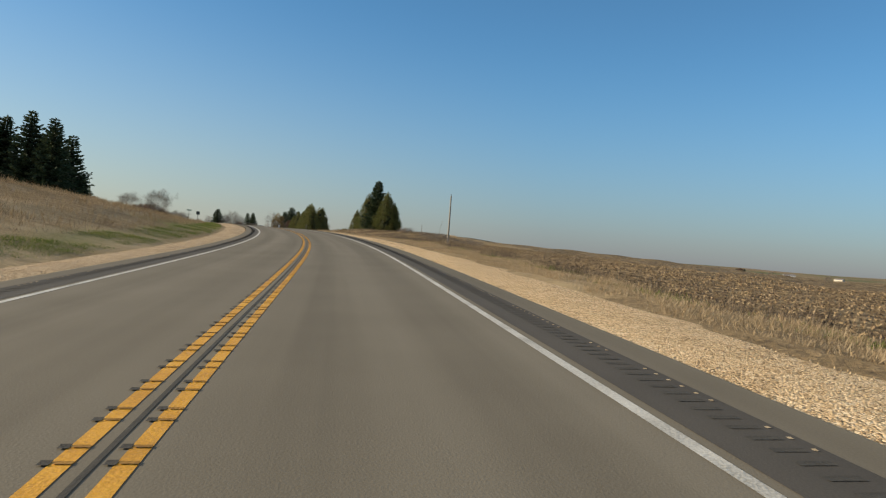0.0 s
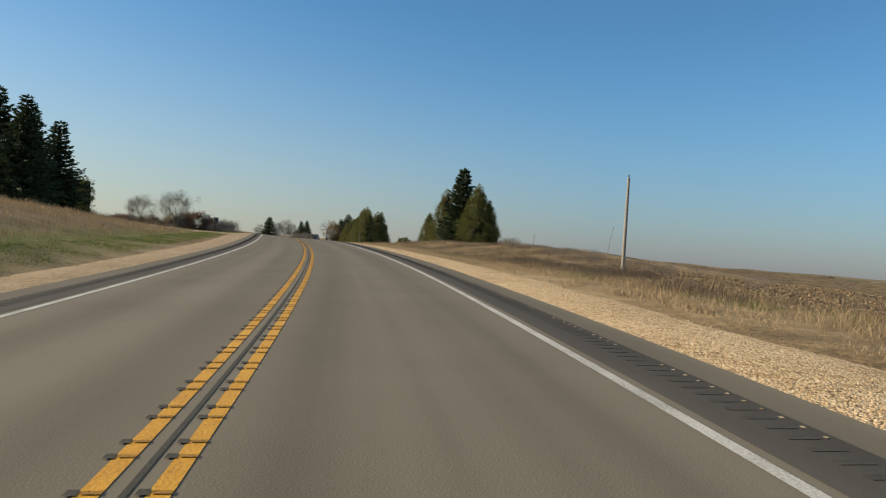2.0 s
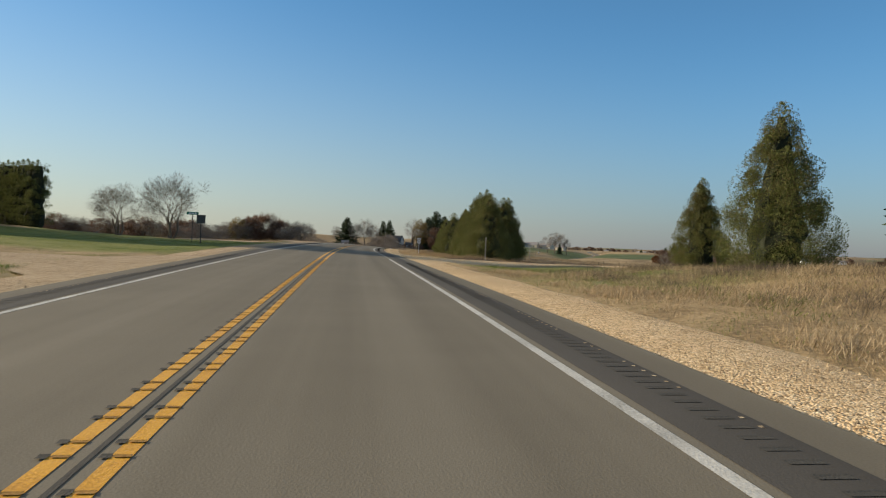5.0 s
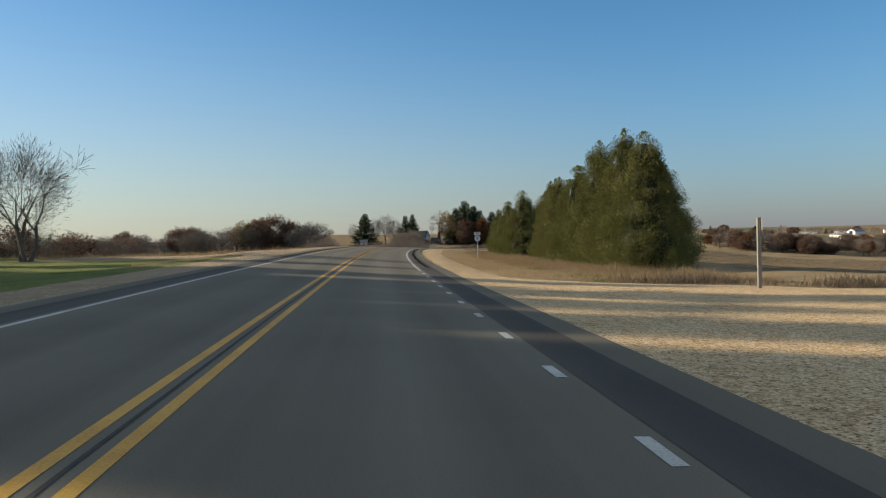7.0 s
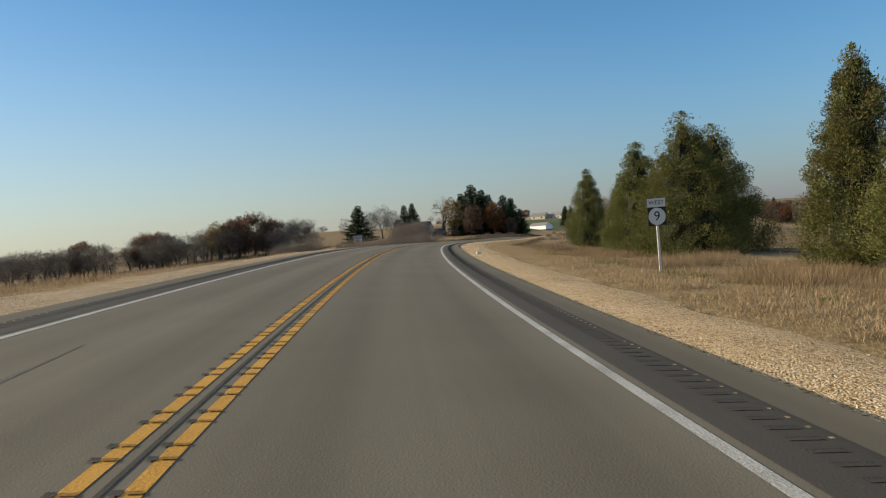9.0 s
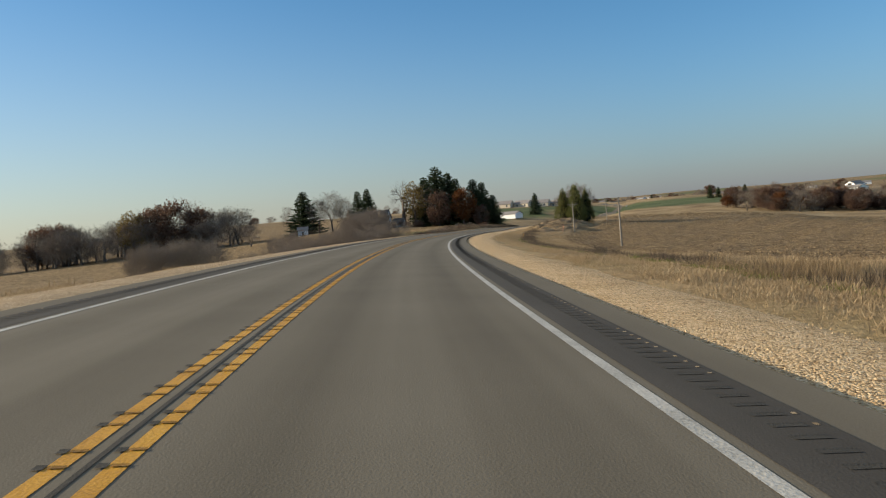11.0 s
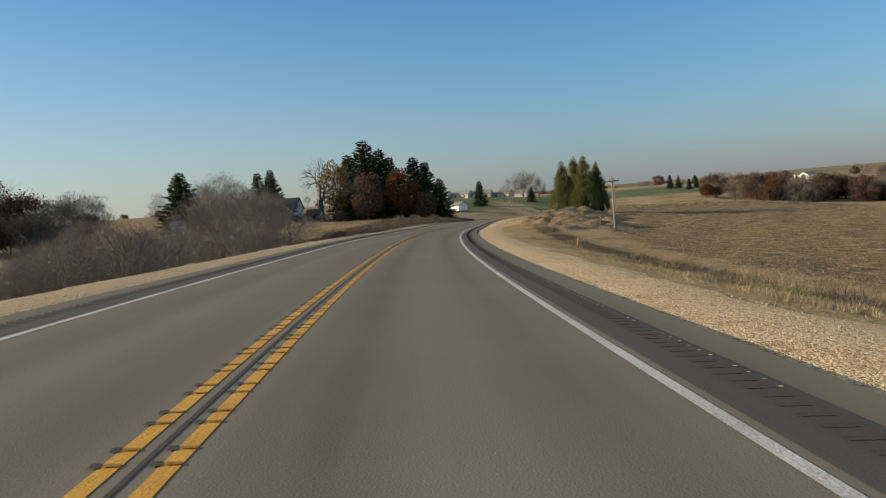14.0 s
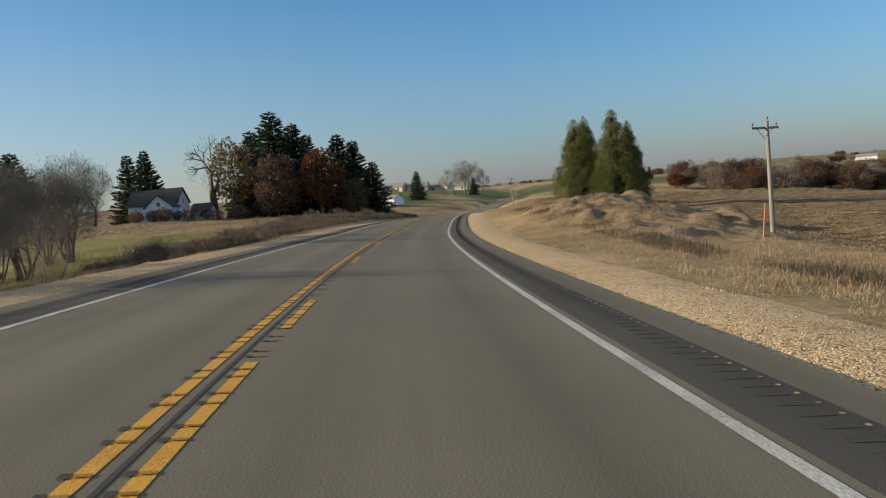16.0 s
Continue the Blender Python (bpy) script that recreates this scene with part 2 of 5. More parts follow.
STALK = noise_mat("corn_residue", [(0.2, (0.14, 0.095, 0.052)), (0.5, (0.28, 0.2, 0.112)), (0.8, (0.42, 0.315, 0.185))], 3, 20, 0.9, 0, per="island")
POLE_WOOD = noise_mat("weathered_pole_wood", [(0.3, (0.14, 0.122, 0.1)), (0.55, (0.28, 0.255, 0.22)), (0.8, (0.42, 0.39, 0.34))], 2, 20, 0.9, 0.5, 0.01, stretch=(4, 4, 0.3))
PORCELAIN = noise_mat("brown_porcelain", [(0.3, (0.09, 0.075, 0.06)), (0.7, (0.17, 0.14, 0.11))], 3, 30, 0.25, 0)
STEEL = noise_mat("galvanised_steel", [(0.3, (0.35, 0.35, 0.34)), (0.7, (0.55, 0.55, 0.53))], 5, 60, 0.45, 0.1, 0.003, 0.7)
SIGN_WHITE = noise_mat("white_sign_sheet", [(0.3, (0.7, 0.7, 0.69)), (0.7, (0.8, 0.8, 0.79))], 3, 30, 0.45, 0)
SIGN_BLACK = noise_mat("black_sign_sheet", [(0.3, (0.012, 0.012, 0.013)), (0.7, (0.025, 0.025, 0.026))], 3, 30, 0.45, 0)
SIGN_GREEN = noise_mat("green_sign_sheet", [(0.3, (0.008, 0.12, 0.06)), (0.7, (0.012, 0.17, 0.085))], 3, 30, 0.45, 0)
SIGN_DARK = noise_mat("dark_sign_back", [(0.3, (0.05, 0.045, 0.04)), (0.7, (0.1, 0.09, 0.08))], 3, 30, 0.6, 0)
ORANGE_PLASTIC = noise_mat("orange_marker_plastic", [(0.3, (0.5, 0.14, 0.06)), (0.7, (0.65, 0.22, 0.1))], 3, 30, 0.5, 0)
SIDING = noise_mat("white_lap_siding", [(0.3, (0.62, 0.63, 0.64)), (0.7, (0.78, 0.79, 0.8))], 1, 25, 0.7, 0.3, 0.01, stretch=(0.2, 0.2, 8))
TAN_SIDING = noise_mat("beige_siding", [(0.3, (0.5, 0.43, 0.33)), (0.7, (0.64, 0.57, 0.46))], 1, 25, 0.75, 0.3, 0.01, stretch=(0.2, 0.2, 8))
BARN_METAL = noise_mat("white_ribbed_metal", [(0.3, (0.72, 0.73, 0.74)), (0.7, (0.84, 0.85, 0.85))], 1, 12, 0.45, 0.3, 0.02, stretch=(6, 6, 0.2))
ROOFING = noise_mat("dark_asphalt_shingles", [(0.3, (0.035, 0.036, 0.042)), (0.7, (0.085, 0.085, 0.09))], 2, 25, 0.9, 0.6, 0.02)
GREY_ROOF = noise_mat("grey_shingles", [(0.3, (0.16, 0.15, 0.15)), (0.7, (0.3, 0.28, 0.27))], 2, 25, 0.9, 0.5, 0.02)
GLASS, _n, _l, _b = base_mat("window_glass", 0.05, 0, 0.6)
_b.inputs["Base Color"].default_value = (0.03, 0.035, 0.04, 1)
SKID = noise_mat("tyre_rubber_mark", [(0.35, (0.085, 0.076, 0.058)), (0.65, (0.15, 0.133, 0.097))], 2, 30, 0.85, 0)


def ground_mat():
    """The land: dry grass, with tilled corn field, mown lawn, green crop and far cover where the land use says so."""
    m, n, l, b = base_mat("land_cover", 0.95, 0, 0.15)
    co = n.new("ShaderNodeTexCoord")

    def tex(scale, detail=5, src=None, rough=0.6):
        t = n.new("ShaderNodeTexNoise")
        t.inputs["Scale"].default_value, t.inputs["Detail"].default_value, t.inputs["Roughness"].default_value = scale, detail, rough
        l.new(src or co.outputs["Object"], t.inputs["Vector"])
        return t.outputs[0]

    def blend(a, k, c):
        q = n.new("ShaderNodeMath")
        q.operation = "MULTIPLY_ADD"
        l.new(a, q.inputs[0])
        q.inputs[1].default_value = k
        l.new(c, q.inputs[2])
        return q.outputs[0]

    def half(a):
        q = n.new("ShaderNodeMath")
        q.operation = "MULTIPLY"
        l.new(a, q.inputs[0])
        q.inputs[1].default_value = 0.5
        return q.outputs[0]

    big, mid, fine = tex(0.05), tex(0.7), tex(7.0, 4)
    v = blend(fine, 0.35, blend(mid, 0.3, half(big)))
    dry = ramp(n, [(0.42, (0.12, 0.082, 0.045)), (0.55, (0.27, 0.19, 0.1)), (0.7, (0.45, 0.335, 0.19))])
    field = ramp(n, [(0.5, (0.045, 0.029, 0.015)), (0.57, (0.13, 0.088, 0.047)), (0.65, (0.245, 0.172, 0.092)), (0.75, (0.44, 0.325, 0.18))])
    lawn = ramp(n, [(0.4, (0.07, 0.095, 0.02)), (0.57, (0.15, 0.17, 0.04)), (0.72, (0.27, 0.24, 0.085))])
    crop = ramp(n, [(0.4, (0.05, 0.068, 0.028)), (0.57, (0.1, 0.122, 0.05)), (0.72, (0.16, 0.175, 0.08))])
    # rows of the tilled field
    wv = n.new("ShaderNodeTexWave")
    wv.inputs["Scale"].default_value, wv.inputs["Distortion"].default_value, wv.inputs["Detail"].default_value = 0.3, 2.5, 3
    l.new(co.outputs["Object"], wv.inputs["Vector"])
    clod = tex(3.2, 6, None, 0.8)
    fv = blend(clod, 0.42, blend(wv.outputs[1], 0.05, blend(mid, 0.45, half(blend(fine, 0.2, half(fine))))))
    for r, s in ((dry, v), (field, fv), (lawn, v), (crop, v)):
        l.new(s, r.inputs[0])
    use = n.new("ShaderNodeVertexColor")
    use.layer_name = "land_use"
    sep = n.new("ShaderNodeSeparateColor")
    l.new(use.outputs[0], sep.inputs[0])
    col = dry.outputs[0]
    for i, r in ((0, field), (1, lawn), (2, crop)):
        mx = n.new("ShaderNodeMix")
        mx.data_type = "RGBA"
        l.new(sep.outputs[i], mx.inputs["Factor"])
        l.new(col, mx.inputs["A"])
        l.new(r.outputs[0], mx.inputs["B"])
        col = mx.outputs["Result"]
    l.new(col, b.inputs["Base Color"])
    bp = n.new("ShaderNodeBump")
    bp.inputs["Strength"].default_value, bp.inputs["Distance"].default_value = 0.9, 0.12
    rough_use = n.new("ShaderNodeMath")
    rough_use.operation = "MULTIPLY_ADD"
    l.new(sep.outputs[0], rough_use.inputs[0])
    rough_use.inputs[1].default_value, rough_use.inputs[2].default_value = 0.3, 0.12
    l.new(rough_use.outputs[0], bp.inputs["Distance"])
    l.new(blend(fine, 0.5, blend(clod, 0.6, mid)), bp.inputs["Height"])
    l.new(bp.outputs[0], b.inputs["Normal"])
    return m


SOIL = noise_mat("turned_soil", [(0.25, (0.05, 0.033, 0.02)), (0.5, (0.11, 0.075, 0.045)), (0.8, (0.2, 0.14, 0.085))], 2, 18, 0.95, 0.5, 0.03, per="island")
BANK_SOIL = noise_mat("dry_bank_earth", [(0.3, (0.1, 0.07, 0.042)), (0.5, (0.22, 0.155, 0.09)), (0.72, (0.38, 0.285, 0.17))], 0.9, 9, 0.95, 0.9, 0.12)
LAND = ground_mat()


# ---------------------------------------------------------------- mesh helpers
class Mesh:
    """Gathers points and faces in arrays."""

    def __init__(self):
        self.v, self.f, self.m, self.n = [], [], [], 0

    def add(self, verts, faces, mat=0):
        verts = np.asarray(verts, float).reshape(-1, 3)
        self.v.append(verts)
        self.f += [tuple(int(i) + self.n for i in q) for q in faces]
        self.m += [mat] * len(faces)
        self.n += len(verts)

    def quads(self, corners, mat=0):
        """corners: (n, k, 3), one face each."""
        corners = np.asarray(corners, float)
        k = corners.shape[1]
        self.f += (np.arange(len(corners) * k).reshape(-1, k) + self.n).tolist()
        self.m += [mat] * len(corners)
        self.v.append(corners.reshape(-1, 3))
        self.n += len(corners) * k

    def box(self, lo, hi, mat=0, turn=None):
        c = np.array([[x, y, z] for x in (lo[0], hi[0]) for y in (lo[1], hi[1]) for z in (lo[2], hi[2])], float)
        if turn is not None:
            c = np.array([turn @ Vector(q) for q in c])
        self.add(c, [(0, 1, 3, 2), (4, 6, 7, 5), (0, 4, 5, 1), (2, 3, 7, 6), (0, 2, 6, 4), (1, 5, 7, 3)], mat)

    def tube(self, a, b, ra, rb, sides=6, mat=0, caps=False):
        a, b = np.asarray(a, float), np.asarray(b, float)
        w = b - a
        w = w / (np.linalg.norm(w) + 1e-9)
        u = np.cross(w, (0.31, 0.17, 0.93) if abs(w[2]) < 0.9 else (1.0, 0.1, 0.0))
        u /= np.linalg.norm(u)
        t = np.cross(w, u)
        an = np.arange(sides) * 2 * math.pi / sides
        ring = np.cos(an)[:, None] * u + np.sin(an)[:, None] * t
        fs = [(i, (i + 1) % sides, sides + (i + 1) % sides, sides + i) for i in range(sides)]
        if caps:
            fs += [tuple(range(sides - 1, -1, -1)), tuple(range(sides, 2 * sides))]
        self.add(np.vstack([a + ring * ra, b + ring * rb]), fs, mat)

    def build(self, name, mats, parent=None, smooth=False):
        me = bpy.data.meshes.new(name)
        me.from_pydata(np.vstack(self.v).tolist(), [], self.f)
        for q in mats if isinstance(mats, (list, tuple)) else [mats]:
            me.materials.append(q)
        if any(self.m):
            me.polygons.foreach_set("material_index", self.m)
        if smooth:
            me.polygons.foreach_set("use_smooth", [True] * len(me.polygons))
        me.update()
        ob = new(name, me)
        if parent:
            ob.parent = parent
        return ob


def part(name, mesh, material, parent, label="", smooth=False):
    ob = mesh.build(name, material, parent, smooth)
    return tagged(ob, label) if label else ob


def empty(name, label, category, group="", m=None):
    ob = new(name)
    ob.empty_display_size = 0.3
    if m is not None:
        ob.matrix_basis = m
    return tagged(ob, label, category, group)


# ---------------------------------------------------------------- the line of the road
STEP = 20.0
CURVE = [2.10, 0.97, -0.48, -1.70, -1.98, -1.65, -1.52, -0.97, -0.21, 0.22, 0.30, 0.25, 0.56, 1.17, 1.48, 1.52, 1.48, 1.43, 1.50, 1.42, 1.30, 1.41, 1.52, 1.72, 2.12, 2.64]
RISE = [-2.59, -2.11, -1.63, -1.18, -0.71, -0.24, 0.16, 0.54, 0.84, 1.01, 1.15, 1.15, 1.13, 1.15, 1.16, 1.11, 0.89, 0.53, 0.19, -0.21, -0.67, -1.08, -1.56, -2.05, -2.52, -2.98]
BANK = [-4.09, -3.87, -3.83, -4.21, -4.23, -3.99, -3.30, -2.36, -0.81, 1.20, 3.33, 5.43, 7.08, 7.78, 7.56, 6.97, 6.39, 6.12, 6.06, 6.04, 6.40, 6.78, 6.63, 6.48, 6.33, 6.17]
FAR_ROAD = [(129, 520, -8.8), (180, 609, -6.9), (211, 673, -5.2), (237, 760, -2.9), (250, 848, -0.8), (200, 1000, -0.2), (150, 1200, 0.5)]


def lay_road():
    s = np.arange(0, 480.1, 2.0)
    node = np.arange(26) * STEP
    k = np.interp(s, node, CURVE) / 1000
    h = 0.10313 + np.concatenate([[0], np.cumsum((k[1:] + k[:-1]))])
    hm = (h[1:] + h[:-1]) / 2
    x = -9.989 + np.concatenate([[0], np.cumsum(np.sin(hm) * 2)])
    y = -178.97 + np.concatenate([[0], np.cumsum(np.cos(hm) * 2)])
    z = np.convolve(np.pad(np.interp(s, node, RISE), 5, mode="edge"), np.ones(11) / 11, "valid")
    b = np.interp(s, node, BANK) / 100
    p = np.stack([x, y, z], 1)
    back = [p[0] - (p[1] - p[0]) / 2 * q for q in (160, 80)]
    knots = [p[-20], p[-1]] + [np.array(q, float) for q in FAR_ROAD]
    tail = []
    for i in range(1, len(knots) - 1):
        p0, p1, p2 = knots[i - 1], knots[i], knots[i + 1]
        p3 = knots[i + 2] if i + 2 < len(knots) else 2 * p2 - p1
        d = np.linalg.norm(p2 - p1)
        t1 = (p2 - p0) / (np.linalg.norm(p2 - p1) + np.linalg.norm(p1 - p0)) * d
        if i == 1:
            t1 = (p[-1] - p[-2]) / 2 * d
        t2 = (p3 - p1) / (np.linalg.norm(p3 - p2) + np.linalg.norm(p2 - p1)) * d
        for u in np.linspace(0, 1, int(d / 4) + 1)[1:]:
            tail.append((2 * u**3 - 3 * u**2 + 1) * p1 + (u**3 - 2 * u**2 + u) * t1 + (3 * u**2 - 2 * u**3) * p2 + (u**3 - u**2) * t2)
    p = np.vstack([np.array(back), p, np.array(tail)])
    b = np.concatenate([[b[0]] * 2, b, np.maximum(0.0, b[-1] - 0.004 * np.arange(len(tail)))])
    sl = np.concatenate([[0], np.cumsum(np.hypot(*np.diff(p[:, :2], axis=0).T))]) - 160.0
    g = np.gradient(p[:, :2], axis=0)
    g /= np.linalg.norm(g, axis=1)[:, None]
    return sl, p, b, np.stack([g[:, 1], -g[:, 0]], 1)


RS, RP, RB, RN = lay_road()


def on_road(s, d, up=0.0):
    """World points at s metres along and d metres to the right of the centre line, up metres above the surface."""
    s, d = np.broadcast_arrays(np.asarray(s, float), np.asarray(d, float))
    c = [np.interp(s, RS, q) for q in (RP[:, 0], RP[:, 1], RP[:, 2], RB, RN[:, 0], RN[:, 1])]
    return np.stack([c[0] + d * c[4], c[1] + d * c[5], c[2] - d * c[3] + up], -1)


def road_place(x, y):
    """Metres along and to the right of the centre line for points of the plan."""
    x, y = np.asarray(x, float).ravel(), np.asarray(y, float).ravel()
    s, d = np.empty(len(x)), np.empty(len(x))
    a, e = RP[:-1, :2], RP[1:, :2]
    ab = e - a
    ln = (ab**2).sum(1)
    for i in range(0, len(x), 4000):
        q = np.stack([x[i : i + 4000], y[i : i + 4000]], 1)[:, None]
        u = np.clip(((q - a) * ab).sum(-1) / ln, 0, 1)
        v = q - a - u[..., None] * ab
        r = (v**2).sum(-1)
        j = r.argmin(1)
        w = np.arange(len(j))
        s[i : i + 4000] = RS[j] + u[w, j] * (RS[j + 1] - RS[j])
        side = np.sign(v[w, j, 0] * ab[j, 1] - v[w, j, 1] * ab[j, 0])
        d[i : i + 4000] = side * np.sqrt(r[w, j])
    return s, d


# ---------------------------------------------------------------- the land
AWAY = [12, 17, 25, 60, 120, 250]
ALONG = [0, 90, 125, 165, 190, 215, 260, 320, 380, 420, 460, 490, 530, 700, 1000]
RIGHT_Z = [
    (-3.0, -2.8, -2.6, -2.2, -2.5, -6), (-0.3, -0.4, -0.6, -2.3, -5, -9), (-0.1, 0.1, 0.2, -1.8, -5, -9), (0.9, 1.6, 2.0, 0.9, -1.0, -5), (0.6, 1.0, 1.3, 0.5, -1, -6),
    (0.5, 0.4, 0.2, -1, -4, -10), (0.1, -0.1, -0.3, -2.5, -6, -13), (-0.2, -0.5, -1, -4, -8, -14), (-2, -2.8, -3.6, -5, -9, -15), (-2.8, -3.6, -4.2, -5.5, -9.5, -18),
    (-3.0, -3.4, -4.4, -5.5, -10.5, -20), (-2.6, -1.9, -3.6, -5.5, -11.5, -21), (-3.6, -2.8, -3.4, -5.2, -12, -21), (-8, -7.6, -7, -8, -13, -20), (0, 0, 0, 0, -2, -6),
]
LEFT_Z = [
    (-2.5, -2.1, -1.5, 1.5, 4.5, 6), (-0.2, 0.9, 2.1, 4.4, 6.3, 7), (0.3, 1.2, 2.4, 4.9, 7.0, 7), (0.8, 1.25, 2.1, 5.4, 8, 8), (1.0, 1.25, 1.7, 5.6, 8.5, 8),
    (1.25, 1.35, 1.5, 4.4, 7, 6), (1.3, 1.3, 1.35, 2.6, 3.0, 1), (0.7, 0.5, 0.2, -1.2, -3, -5), (-1.8, -2.8, -3.5, -6, -7, -8), (-2.4, -3.4, -4.2, -6, -7, -8),
    (-2.6, -3, -3.5, -5, -6, -8), (-2.4, -2.6, -2.6, -3.5, -5, -8), (-2.2, -2, -1.7, -0.5, -4, -7), (-8, -7.6, -6.4, -2, 3.5, 6), (0, 0.5, 1, 3, 5, 6),
]


def lumps(x, y, size, seed):
    return np.sin(x / size + seed) * np.cos(y / size * 1.13 + 2.1 * seed) + 0.5 * np.sin(x / size * 2.3 - y / size * 1.7 + seed)


def land_form(x, y):
    x, y = np.asarray(x, float), np.asarray(y, float)
    shape = x.shape
    x, y = x.ravel(), y.ravel()
    s, d = road_place(x, y)
    far = np.abs(d)
    road = np.interp(s, RS, RP[:, 2]) - np.clip(d, -7.5, 7.5) * np.interp(s, RS, RB)
    out = np.zeros(len(x))
    for sign, table in ((1, RIGHT_Z), (-1, LEFT_Z)):
        cols = np.array(table).T
        side = np.stack([np.interp(s, ALONG, c) for c in cols], 1)
        k = np.clip(np.searchsorted(AWAY, far) - 1, 0, 4)
        w = np.arange(len(x))
        a0, a1 = np.array(AWAY)[k], np.array(AWAY)[k + 1]
        u = np.clip((far - a0) / (a1 - a0), 0, 1)
        u = u * u * (3 - 2 * u) * 0.5 + u * 0.5
        z = side[w, k] * (1 - u) + side[w, k + 1] * u
        out = np.where(np.sign(d) == sign, z, out) if sign == -1 else z
    u = np.clip((far - 7.6) / 4.4, 0, 1)
    z = np.where(far < 7.6, road - 0.45 + np.clip((far - 6.6), 0, 1) * 0.33, (road - 0.12) * (1 - u) + out * u)
    z = z + np.clip((far - 10) / 20, 0, 1) * 0.16 * lumps(x, y, 3.7, 1.0) + np.clip((far - 40) / 100, 0, 1) * 0.7 * lumps(x, y, 41, 3.0)
    z = z + np.clip((d - 10.5) / 2, 0, 1) * np.clip((25 - d) / 3, 0, 1) * np.clip((s - 462) / 12, 0, 1) * np.clip((530 - s) / 20, 0, 1) * (0.3 * lumps(x, y, 1.3, 4.0) + 0.25 * lumps(x, y, 2.9, 8.0) + 0.35)
    ridge = (x - 70) * 0.32 + (y - 381)
    z = z + 1.1 * np.exp(-((ridge / 3.0) ** 2)) * np.clip((x - 72) / 12, 0, 1) * np.clip((230 - x) / 30, 0, 1)
    wide = -13 + 4.5 * lumps(x, y, 310, 0.7) + np.clip((np.hypot(x, y - 200) - 900) / 900, 0, 1.8) * 9.5
    f = np.clip((far - 250) / 450, 0, 1)
    z = z * (1 - f) + wide * f
    return z.reshape(shape)


def axis(lo, a, b, hi, fine, grow=1.13):
    out = list(np.arange(a, b + 0.01, fine))
    st = fine
    while out[-1] < hi:
        st *= grow
        out.append(out[-1] + st)
    st, left = fine, [a]
    while left[-1] > lo:
        st *= grow
        left.append(left[-1] - st)
    return np.array(left[:0:-1] + out)


def inside(x, y, x0, x1, y0, y1, soft=2.0):
    return np.clip((x - x0) / soft, 0, 1) * np.clip((x1 - x) / soft, 0, 1) * np.clip((y - y0) / soft, 0, 1) * np.clip((y1 - y) / soft, 0, 1)


GRID = []


def land_z(x, y):
    """Height of the ground sheet as it is built."""
    gx, gy, Z = GRID
    x, y = np.asarray(x, float), np.asarray(y, float)
    i, j = np.clip(np.searchsorted(gx, x) - 1, 0, len(gx) - 2), np.clip(np.searchsorted(gy, y) - 1, 0, len(gy) - 2)
    u, v = (x - gx[i]) / (gx[i + 1] - gx[i]), (y - gy[j]) / (gy[j + 1] - gy[j])
    return (Z[j, i] * (1 - u) + Z[j, i + 1] * u) * (1 - v) + (Z[j + 1, i] * (1 - u) + Z[j + 1, i + 1] * u) * v


FIELD_S, FIELD_D = [262, 330, 395, 440, 462, 480, 640], [24, 18.5, 17.5, 18, 21, 26, 27]   # edge of the lower field


